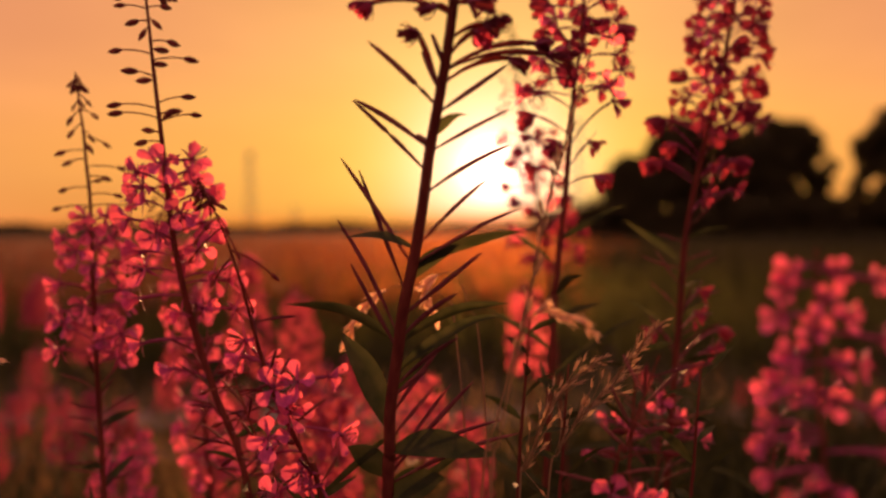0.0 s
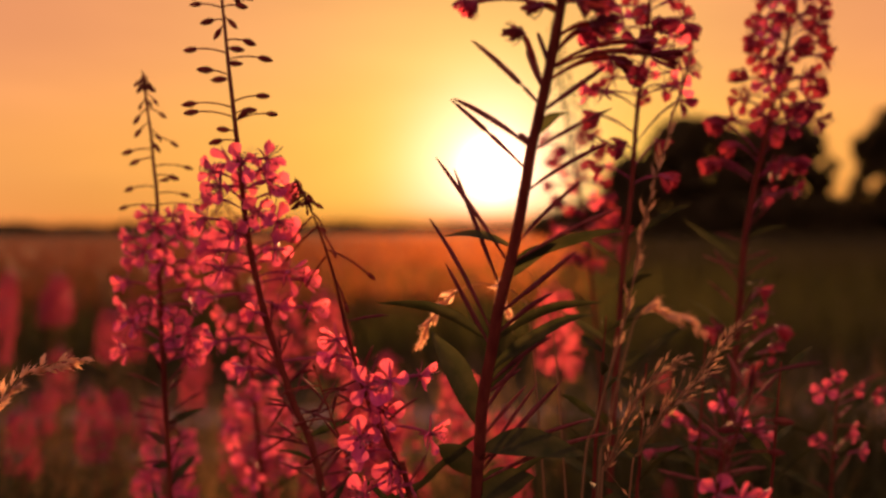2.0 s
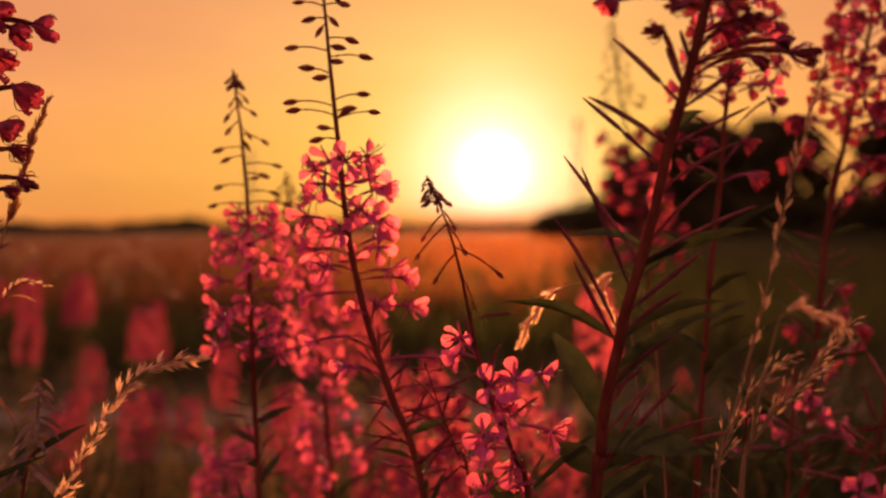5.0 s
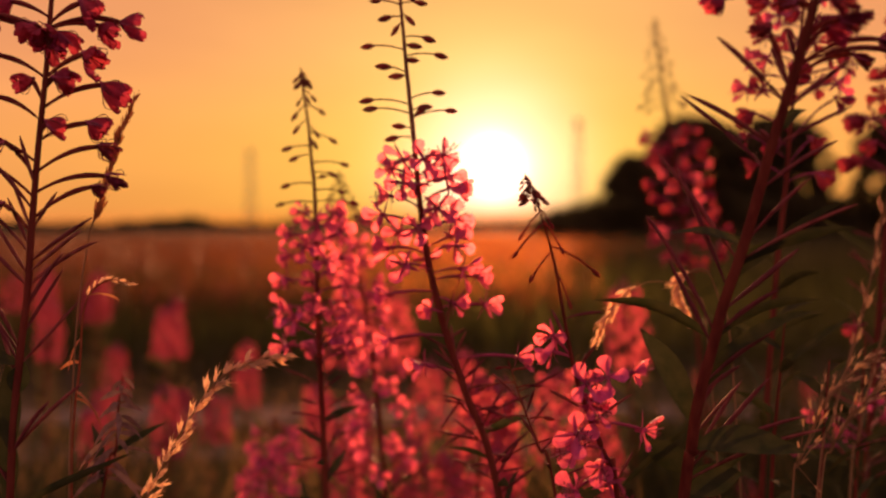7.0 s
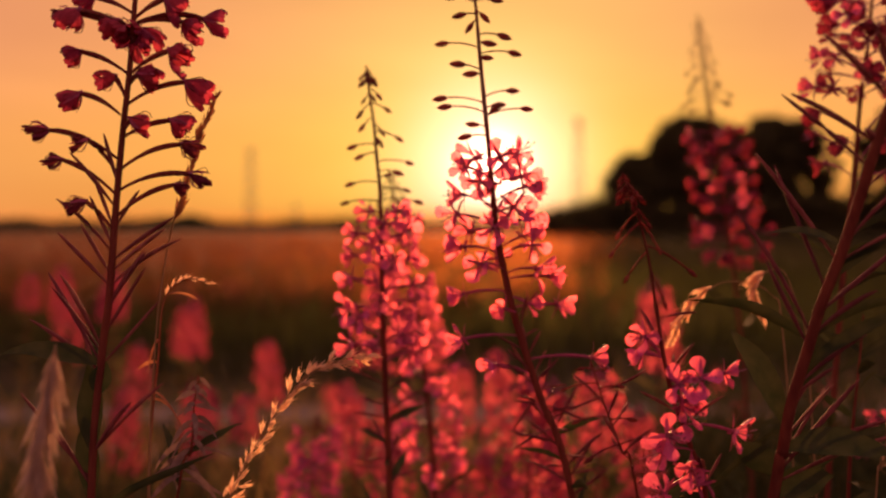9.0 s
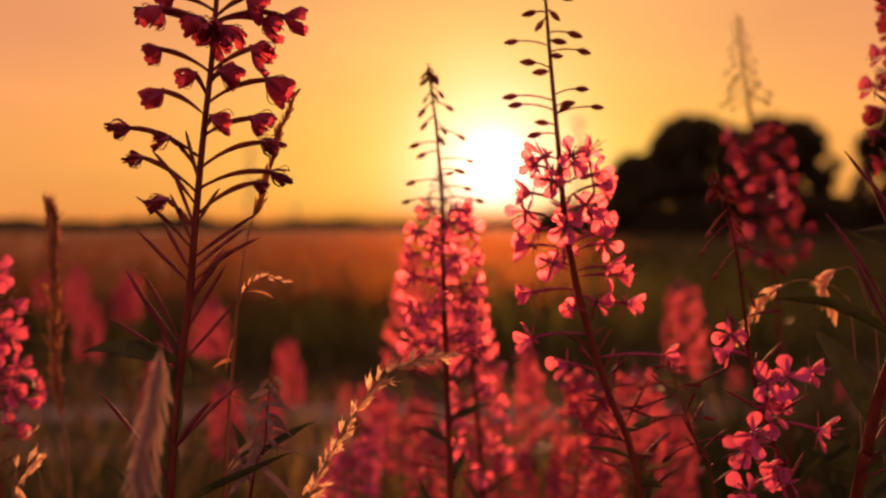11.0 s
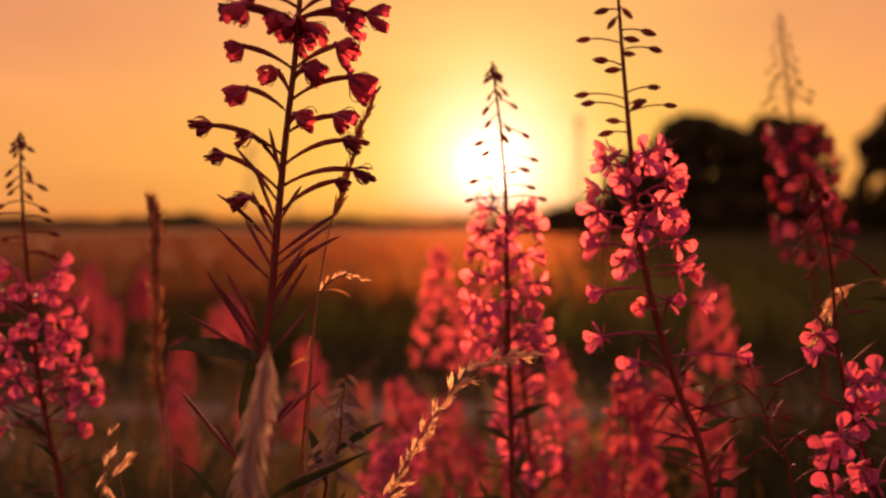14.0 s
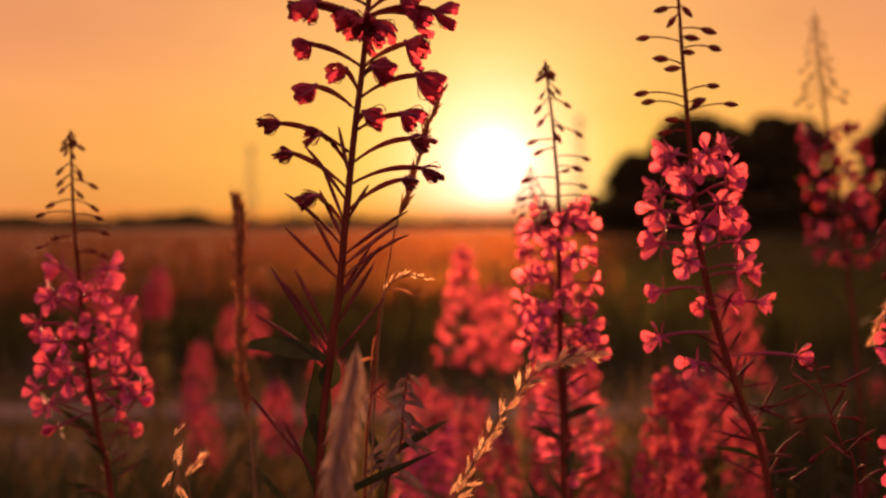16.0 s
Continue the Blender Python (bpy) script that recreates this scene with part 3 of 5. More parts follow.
    if drooping:
        z1, z0, r1, r0, n = drooping
        for k in range(n):
            u = (k + 0.5) / n
            p0 = st.at(z1 + (z0 - z1) * u)
            a = k * 2.4 + rnd.uniform(-0.4, 0.4)
            reach = (r1 + (r0 - r1) * u) * rnd.uniform(0.8, 1.15)
            p1 = p0 + Vector((math.cos(a) * reach, math.sin(a) * reach, -reach * rnd.uniform(0.3, 1.0)))
            part("leaf", leaf_mesh(p0, p1, 0.0046, 0.22, rnd).mesh("leaf", M_SHOOT), plant)
    if leafing:
        z1, z0, r1, r0, n = leafing
        for k in range(n):
            u = (k + 0.5) / n
            zc = z1 + (z0 - z1) * u
            a = k * 2.4 + rnd.uniform(-0.4, 0.4)
            reach = (r1 + (r0 - r1) * u) * rnd.uniform(0.8, 1.15)
            p0 = st.at(zc)
            p1 = p0 + Vector((math.cos(a) * reach, math.sin(a) * reach, reach * rnd.uniform(0.1, 0.9)))
            part("leaf", leaf_mesh(p0, p1, 0.0065 * rnd.uniform(0.8, 1.3), arch_leaf, rnd).mesh("leaf", M_LEAF), plant)
    return plant


QUICK_PETAL = [Vector(q) for q in ((0, 0, 0), (0.007, -0.005, 0.001), (0.0135, -0.003, 0.001), (0.0135, 0.003, 0.001), (0.007, 0.005, 0.001))]


def far_fireweed(height, flower_z, seed, pointed=False):
    """A whole plant standing further off: its flowers, buds and leaves each in one mesh."""
    rnd = random.Random(seed)
    plant = tagged(new("fireweed"), "pink fireweed spire standing in the tall grass", "wildflower", "fireweed further off")
    lean = rnd.uniform(-0.06, 0.06)

    def at(z):
        return Vector((lean * z * z / height, 0.015 * math.sin(4 * z + seed), z))
    s = Shape()
    s.tube([at(height * k / 8) for k in range(9)], [0.004, 0.004, 0.0038, 0.0036, 0.0033, 0.003, 0.0024, 0.0015, 0.0008], 6)
    part("stem", s.mesh("stem", M_STEM), plant)
    s = Shape()
    n = int(24 + (flower_z[1] - flower_z[0]) * 130)
    for k in range(n):
        u = k / n
        z = flower_z[1] + (flower_z[0] - flower_z[1]) * u
        a = k * 2.4 + rnd.uniform(-0.4, 0.4)
        reach = (0.004 + 0.040 * min(1, u * 1.15) if pointed else 0.020 + 0.018 * min(1, u * 2)) * rnd.uniform(0.8, 1.15)
        way = Vector((math.cos(a), math.sin(a), rnd.uniform(-0.4, 0.3)))
        p = at(z) + Vector((math.cos(a), math.sin(a), 0)) * reach
        m = frame_along(p, way, rnd.uniform(1.05, 1.4), rnd.uniform(0, 6))
        quick = Shape()
        for t in petal_turns(rnd.uniform(0.5, 0.9), rnd):
            quick.add([t @ q for q in QUICK_PETAL], [(0, 1, 2, 3, 4)])
        s.add_shape(quick, m)
        s.tube([at(z - 0.008), p], [0.0008, 0.001], 4, 1)
    tagged(part("flower_spike", s.mesh("flower_spike", M_PETALS_DIM, M_CALYX, smooth=False), plant), kind="stuff")
    s = Shape()
    for k in range(22):
        u = (k + 0.5) / 22
        z = height - 0.004 - (height - flower_z[1]) * u
        a = k * 2.4
        r = 0.006 + 0.018 * u
        p1 = at(z) + Vector((math.cos(a) * r, math.sin(a) * r, -0.8 * r * (1 - u)))
        s.add_shape(bud_shape(at(z), p1, 0.5 + 0.5 * u, rnd, 0.3), Matrix.Identity(4))
    tagged(part("bud_tip", s.mesh("bud_tip", M_CALYX), plant), kind="stuff")
    s = Shape()
    for k in range(30):
        u = (k + 0.5) / 30
        z = flower_z[0] - 0.02 - (flower_z[0] - 0.15) * u
        a = k * 2.4
        r = rnd.uniform(0.05, 0.09)
        p0 = at(z)
        s.add_shape(leaf_mesh(p0, p0 + Vector((math.cos(a) * r, math.sin(a) * r, r * rnd.uniform(0, 0.7))), 0.013, 0.12, rnd), Matrix.Identity(4))
    tagged(part("foliage", s.mesh("foliage", M_LEAF_FAR_LIT), plant), kind="stuff")
    return plant


# ---------------------------------------------------------------- grasses
def spikelet_shape(length=0.0105, r=0.0018):
    """A ripe spikelet: three thin pointed husks standing apart, with an awn."""
    s = Shape()
    for k in range(3):
        a = k * 2.1 + 0.4
        out_way = Vector((math.cos(a), math.sin(a), 0))
        side = Vector((-math.sin(a), math.cos(a), 0))
        z0 = length * 0.14 * k
        pts = [Vector((0, 0, z0)) + out_way * r * o + Vector((0, 0, length * 0.86 * u)) for u, o in ((0, 0.1), (0.3, 0.8), (0.65, 1.2), (1, 1.5))]
        s.blade(pts, [r * w for w in (0.25, 0.8, 0.6, 0.05)], side, -0.4)
    s.tube([(0, 0, 0), (0, 0, length), (0.0008, 0, length * 1.45)], (0.0003, 0.0002, 0.00005), 4)
    return s


SPIKELET_MESH = spikelet_shape().mesh("spikelet", M_STRAW)
RUSTY_MESH = spikelet_shape(0.0105, 0.0019).mesh("rusty_spikelet", M_RUST)
DUN_MESH = spikelet_shape(0.0105, 0.0014).mesh("dun_spikelet", M_DUN)
SILKY_MESH = spikelet_shape(0.026, 0.0012).mesh("silky_spikelet", M_SILK)


def flowering_grass(label, y, pts, spikes, spread=0.35, size=1.0, seed=1, radius=0.0008, branch=0.004, from_u=0.0, to_u=0.6, blades=2, stalk=None, head=None, dry=(), hang=False):
    """pts: (x, z) from the tip down the stalk. spikes: how many spikelets on the way from from_u to to_u of the seen stalk."""
    rnd = random.Random(seed)
    pts3 = [Vector((x, 0, z)) for x, z in pts]
    last, before = pts3[-1], pts3[-2]
    dirn = (last - before).normalized()
    if dirn.z > -0.3:
        dirn.z = -0.6
    for z in (last.z * 0.65, last.z * 0.3, 0.0):
        pts3.append(Vector((pts3[-1].x + dirn.x * 0.3 * (pts3[-1].z - z), 0, z)))
    foot = pts3[-1].copy()
    plant = tagged(new("flowering_grass"), label, "grass", "flowering grasses")
    plant.location = (foot.x, y, 0)
    way = []
    ext = [2 * pts3[0] - pts3[1]] + pts3 + [2 * pts3[-1] - pts3[-2]]
    for k in range(1, len(ext) - 2):
        for j in range(8):
            u = j / 8
            a, b, c, d = ext[k - 1:k + 3]
            way.append(0.5 * (2 * b + (c - a) * u + (2 * a - 5 * b + 4 * c - d) * u * u + (3 * b - a - 3 * c + d) * u ** 3) - Vector((foot.x, 0, 0)))
    way.append(foot - Vector((foot.x, 0, 0)))
    seen = 8 * (len(pts) - 1)
    s = Shape()
    s.tube(way, [radius * (0.35 + 0.65 * min(1, k / seen)) * (1 + 0.5 * max(0, (k - seen) / 24)) for k in range(len(way))], 6)
    part("stalk", s.mesh("stalk", stalk or M_STALK), plant)
    pedicel = Shape()
    for k in range(spikes):
        u = from_u + (to_u - from_u) * (k + rnd.uniform(0, 0.5)) / spikes
        i = min(seen - 1, int(u * seen))
        p = way[i].lerp(way[i + 1], u * seen - i)
        d = (way[i] - way[i + 1]).normalized()
        if hang:
            d = Vector((-0.08, 0, -1))
        q = (rnd.uniform(-1, 1), rnd.uniform(-0.7, 0.7), rnd.uniform(-1, 1))
        out_way = (d + Vector(q).normalized() * spread * rnd.uniform(0.5, 1.3)).normalized()
        start = p + out_way * branch * rnd.uniform(0.2, 1.6) * min(1, 0.3 + 2 * (u - from_u))
        pedicel.tube(curve(way[min(len(way) - 1, i + 3)], start, 0.0, 3), [0.0003] * 4, 4)
        part("spikelet", head or SPIKELET_MESH, plant, frame_along(start, out_way, size * rnd.uniform(0.75, 1.15) * min(1.0, 0.62 + 1.6 * (u - from_u)), rnd.uniform(0, 6)))
    for z, x1, z1 in dry:
        p0 = min(way, key=lambda q: abs(q.z - z))
        p1 = Vector((x1 - foot.x, rnd.uniform(-0.02, 0.02), z1))
        s = Shape()
        s.blade(curve(p0, p1, 0.3, 8), [0.0017 * w for w in (0.8, 1, 1, 0.9, 0.9, 0.7, 0.6, 0.4, 0.05)], Vector((rnd.uniform(-0.4, 0.4), 1, 0.3)), 0.6, 0, rnd.uniform(-3, 3))
        part("dry_blade", s.mesh("dry_blade", M_RUST), plant)
    part("panicle_branches", pedicel.mesh("panicle_branches", stalk or M_STALK), plant)
    for k in range(blades):
        z = rnd.uniform(0.15, 0.55)
        p0 = way[-1] + Vector((0, 0, 0.05))
        a = rnd.uniform(0, 6.28)
        r = rnd.uniform(0.10, 0.2)
        s = Shape()
        cur = curve(p0, p0 + Vector((math.cos(a) * r, math.sin(a) * r, z)), 0.25, 8)
        s.blade(cur, [0.003 * w for w in (0.7, 0.9, 1, 1, 0.95, 0.85, 0.7, 0.4, 0.05)], Vector((-math.sin(a), math.cos(a), 0)), 0.3)
        part("blade", s.mesh("blade", M_BLADE), plant)
    return plant


# ---------------------------------------------------------------- ground and distance
def strip(name, x0, x1, y0, y1, z, mat, nx, ny, rough, label, category, seed):
    """An uneven piece of ground."""
    verts, faces = [], []
    for j in range(ny + 1):
        for i in range(nx + 1):
            x, yy = x0 + (x1 - x0) * i / nx, y0 + (y1 - y0) * j / ny
            verts.append((x, yy, z + rough * noise.noise(Vector((x * 0.9, yy * 0.9, seed)))))
    for j in range(ny):
        for i in range(nx):
            k = j * (nx + 1) + i
            faces.append((k, k + 1, k + nx + 2, k + nx + 1))
    return tagged(new(name, mesh_of(name, verts, faces, [mat])), label, category, "", "structure")


strip("ground", -2400, 2400, -600, 4200, 0.0, M_GROUND, 24, 24, 0.0, "dark field soil under grass, reaching the horizon", "ground", 1)


def blades_mesh(name, x0, x1, y0, y1, count, height, width, mat, seed, bend=0.25, falloff=None, gap=(), edge=None, crop_side=True, patchy=False):
    """Many grass blades in one mesh: each a bent, tapered strip of two pieces."""
    g = np.random.default_rng(seed)
    u = g.random(count)
    yy = y0 + (y1 - y0) * (u if falloff is None else u ** falloff)
    xx = g.uniform(-1, 1, count) * (0.75 * yy + 6.0) - 0.22 if x1 is None else g.uniform(x0, x1, count)
    if edge is not None:
        keep = (xx < edge * yy - 0.5 + g.normal(size=count) * 0.03 * yy) if crop_side else (xx > edge * yy - 0.5)
        xx, yy = xx[keep], yy[keep]
    if patchy:
        # a colony with a wavy, thinning border
        px, py = (xx - (x0 + x1) / 2) / ((x1 - x0) / 2), (yy - (y0 + y1) / 2) / ((y1 - y0) / 2)
        turn = np.arctan2(py, px)
        border = 0.88 + 0.10 * np.sin(3 * turn + seed) + 0.07 * np.sin(7 * turn + 2 * seed) - 0.32 * g.random(count) ** 2
        keep = (np.abs(px) ** 3 + np.abs(py) ** 3) ** (1 / 3) < border
        xx, yy = xx[keep], yy[keep]
    for a, b in gap:
        keep = (yy < a) | (yy > b) | (g.random(len(yy)) < 0.06)
        xx, yy = xx[keep], yy[keep]
    n = len(xx)
    h = height * g.uniform(0.6, 1.15, n)
    w = width * g.uniform(0.6, 1.3, n)
    a = g.uniform(0, 2 * np.pi, n)
    lean = h * bend * g.uniform(0.2, 1.4, n)
    b = g.uniform(0, 2 * np.pi, n)
    cx, cy = np.cos(a), np.sin(a)
    px, py = np.cos(b), np.sin(b)
    v = np.zeros((n, 5, 3))
    for k, (u1, s) in enumerate(((0.0, -1.0), (0.0, 1.0), (0.55, -0.85), (0.55, 0.85), (1.0, 0.0))):
        v[:, k, 0] = xx + cx * lean * u1 ** 2 + px * w * s / 2
        v[:, k, 1] = yy + cy * lean * u1 ** 2 + py * w * s / 2
        v[:, k, 2] = h * u1
    faces = []
    for i in range(n):
        k = 5 * i
        faces.append((k, k + 1, k + 3, k + 2))
        faces.append((k + 2, k + 3, k + 4))
    return mesh_of(name, v.reshape(-1, 3).tolist(), faces, [mat])


# the field track's two ruts, bare and dusty, between the flowers and the meadow
for yy, wide in ((4.15, 0.32), (4.95, 0.45)):
    strip("track_rut", -9, 9, yy, yy + wide, 0.02, M_RUT, 120, 5, 0.025, "pale dusty wheel rut of a field track", "track", yy)

near_grass = tagged(new("meadow_grass", blades_mesh("meadow_grass", -5.2, 4.8, -3.0, 3.7, 36000, 0.38, 0.005, M_BLADE, 3)), "dark green meadow grass among the flowers", "grass", "", "stuff")
weeds = tagged(new("dry_weeds", blades_mesh("dry_weeds", -5.0, 4.6, 1.25, 3.4, 4200, 0.55, 0.0075, M_WEED, 33, bend=0.4)), "dry reddish weed stalks between the flowers", "weeds", "", "stuff")
dark_weeds = tagged(new("leafy_weeds", blades_mesh("leafy_weeds", -0.10, 1.8, 0.95, 2.95, 8200, 0.60, 0.016, M_LEAF, 34, bend=0.5, patchy=True)), "dark leafy weeds crowded under the flowers", "weeds", "", "stuff")
left_weeds = tagged(new("leafy_weeds", blades_mesh("leafy_weeds", -1.95, -0.56, 0.80, 2.10, 5000, 0.58, 0.014, M_LEAF, 35, bend=0.5, patchy=True)), "dark leafy weeds crowded under the flowers", "weeds", "", "stuff")
verge = tagged(new("verge_grass", blades_mesh("verge_grass", -9, 9, 3.7, 6.0, 14000, 0.10, 0.006, M_BLADE, 8, gap=((4.12, 4.5), (4.92, 5.45)))), "short trodden grass on the field track", "grass", "", "stuff")
meadow = tagged(new("rough_meadow", blades_mesh("rough_meadow", 0, None, 6.0, 16.0, 42000, 0.5, 0.010, M_MEADOW, 4)), "tall dark green meadow behind the track", "grass", "", "stuff")
crop = tagged(new("ripening_field", blades_mesh("ripening_field", 0, None, 9.0, 190.0, 60000, 0.56, 0.040, M_FIELD, 5, bend=0.35, falloff=1.7, edge=0.15)), "golden ripening field of grass catching low sun", "grass", "", "stuff")

rough_edge = tagged(new("fallow_grass", blades_mesh("fallow_grass", 0, None, 14.0, 120.0, 60000, 0.5, 0.035, M_FALLOW, 15, falloff=1.7, edge=0.14, crop_side=False)), "dark unmown grass beside the golden field", "grass", "", "stuff")


def clump_quads(centres, radii, per, leaf, seed):
    """Small leaf faces scattered through lumpy balls, thickest near their skins."""
    g = np.random.default_rng(seed)
    verts, faces = [], []
    for (cx, cy, cz), r in zip(centres, radii):
        n = max(6, int(per * r * r))
        d = g.normal(size=(n, 3))
        d /= np.linalg.norm(d, axis=1)[:, None]
        rr = r * g.random(n) ** 0.35 * (0.85 + 0.25 * np.sin(5 * d[:, 0] + 3 * d[:, 2] + cx))
        c = np.array([cx, cy, cz]) + d * rr[:, None] * np.array([1, 1, 0.85])
        a = g.normal(size=(n, 3))
        a /= np.linalg.norm(a, axis=1)[:, None]
        b = np.cross(a, g.normal(size=(n, 3)))
        b /= np.linalg.norm(b, axis=1)[:, None]
        s = leaf * g.uniform(0.6, 1.3, n)[:, None]
        for p in zip(c - a * s, c - b * s * 0.55, c + a * s, c + b * s * 0.55):
            k = len(verts)
            verts += [tuple(q) for q in p]
            faces.append((k, k + 1, k + 2, k + 3))
    return verts, faces


def tree(x, y, height, width, seed, label, name="tree"):
    rnd = random.Random(seed)
    t = tagged(new(name), label, "tree", "trees at the field's edge")
    t.location = (x, y, 0)
    s = Shape()
    s.tube([(0, 0, -0.1), (0.05, 0, height * 0.15), (0.1, 0.1, height * 0.35), (0.0, 0.1, height * 0.62), (0.1, 0, height * 0.85)],
           [height * r for r in (0.032, 0.026, 0.022, 0.014, 0.004)], 9)
    part("trunk", s.mesh("trunk", M_BARK), t)
    centres, radii = [], []
    for k in range(11):
        a = k * 2.4 + rnd.uniform(-0.3, 0.3)
        z0 = height * rnd.uniform(0.18, 0.6)
        end = Vector((math.cos(a) * width * rnd.uniform(0.25, 0.45), math.sin(a) * width * rnd.uniform(0.25, 0.42), height * rnd.uniform(0.35, 0.86)))
        s = Shape()
        s.tube(curve((0.05, 0.05, z0), end, 0.12, 5), [height * r for r in (0.011, 0.010, 0.008, 0.006, 0.004, 0.002)], 6)
        part("limb", s.mesh("limb", M_BARK), t)
    for k in range(290):
        u = rnd.random()
        a = rnd.uniform(0, 6.28)
        z = height * (0.08 + 0.86 * u)
        reach = width * 0.5 * math.sqrt(max(0.02, 1 - ((z / height - 0.36) / 0.60) ** 2)) * rnd.random() ** 0.5 * 0.97
        centres.append((math.cos(a) * reach, math.sin(a) * reach, z))
        radii.append(height * rnd.uniform(0.032, 0.092))
    v, f = clump_quads(centres, radii, 430, 0.24 * height / 11, seed)
    part("crown", mesh_of("crown", v, f, [M_CROWN], smooth=False), t)
    return t


# trees at the field's edge, all against the light
tree(30.0, 118.0, 14.6, 15.6, 41, "broad dark tree against the evening sky")
tree(40.5, 120.0, 14.6, 14.5, 42, "broad dark tree against the evening sky")
tree(21.7, 113.0, 9.7, 7.5, 43, "small round tree beside the larger ones")
tree(54.3, 112.0, 16.1, 16.4, 44, "tall dark tree at the field edge")
tree(70.0, 118.0, 15.2, 17.6, 45, "tall dark tree at the field edge")

# low hedge joining the trees, and the wood along the horizon
g = np.random.default_rng(12)
hc, hr = [], []
for k in range(260):
    u = k / 260
    hc.append((10.5 + 65.5 * u + g.uniform(-0.5, 0.5), 112 + g.uniform(-2, 2), (1.2 + g.uniform(0, 2.6)) * min(1, 0.45 + u * 7)))
    hr.append(g.uniform(1.0, 1.6) * min(1, 0.7 + 3 * u))
    hc.append((10.5 + 65.5 * u + g.uniform(-0.3, 0.3), 111 + g.uniform(-1, 1), 0.55))
    hr.append(g.uniform(0.75, 1.0))
v, f = clump_quads(hc, hr, 110, 0.26, 13)
tagged(new("hedge", mesh_of("hedge", v, f, [M_CROWN], smooth=False)), "dark overgrown hedge at the foot of the trees", "hedge", "", "stuff")
hc, hr = [], []
for k in range(900):
    x = -460 + 920 * k / 900
    top = 5.9 + 0.7 * math.sin(x * 0.021 + 1) + 0.7 * math.sin(x * 0.063) + 0.5 * math.sin(x * 0.19)
    top += 3.2 * math.exp(-((x + 152) / 12) ** 2) + 2.2 * math.exp(-((x + 172) / 8) ** 2)
    # treetops lowered below the sun, shaping in how its glare eats the skyline
    top *= 1 - 0.3 * math.exp(-((x - 18) / 55) ** 4)
    for z in (0.3, 0.75):
        hc.append((x + g.uniform(-0.6, 0.6), 600 + g.uniform(-8, 8), top * z))
        hr.append(max(1.2, top * 0.32 * g.uniform(0.8, 1.2)))
v, f = clump_quads(hc, hr, 12, 1.3, 14)
tagged(new("far_woods", mesh_of("far_woods", v, f, [M_WOOD_FAR], smooth=False)), "low dark woods along the horizon", "woods", "", "stuff")


def mast(x, y, height, width, label):
    t = tagged(new("lattice_mast"), label, "mast", "masts on the horizon")
    t.location = (x, y, 0)
    legs = [(-1, -1), (1, -1), (1, 1), (-1, 1)]
    def at(c, z):
        k = width / 2 * (1 - 0.55 * z / height)
        return Vector((c[0] * k, c[1] * k, z))
    for c in legs:
        s = Shape()
        s.tube([at(c, 0), at(c, height)], [width * 0.03, width * 0.025], 6)
        part("leg", s.mesh("leg", M_STEEL), t)
    n = 9
    for k in range(n):
        s = Shape()
        z0, z1 = height * k / n, height * (k + 1) / n
        for a, b in zip(legs, legs[1:] + legs[:1]):
            s.tube([at(a, z0), at(b, z1)], [width * 0.015] * 2, 4)
            s.tube([at(b, z0), at(a, z1)], [width * 0.015] * 2, 4)
            s.tube([at(a, z1), at(b, z1)], [width * 0.015] * 2, 4)
        part("bracing", s.mesh("bracing", M_STEEL), t)
    s = Shape()
    s.tube([(0, 0, height - 0.2), (0, 0, height + 0.06 * height)], [width * 0.35, width * 0.3], 8)
    part("antenna_drum", s.mesh("antenna_drum", M_STEEL), t)
    return t


mast(-136.9, 700.0, 54.2, 6.4, "distant steel lattice mast in the haze")
mast(85.2, 620.0, 65.2, 6.4, "distant steel lattice mast in the haze")
mast(-119.7, 800.0, 20.4, 4.6, "small distant steel mast in the haze")

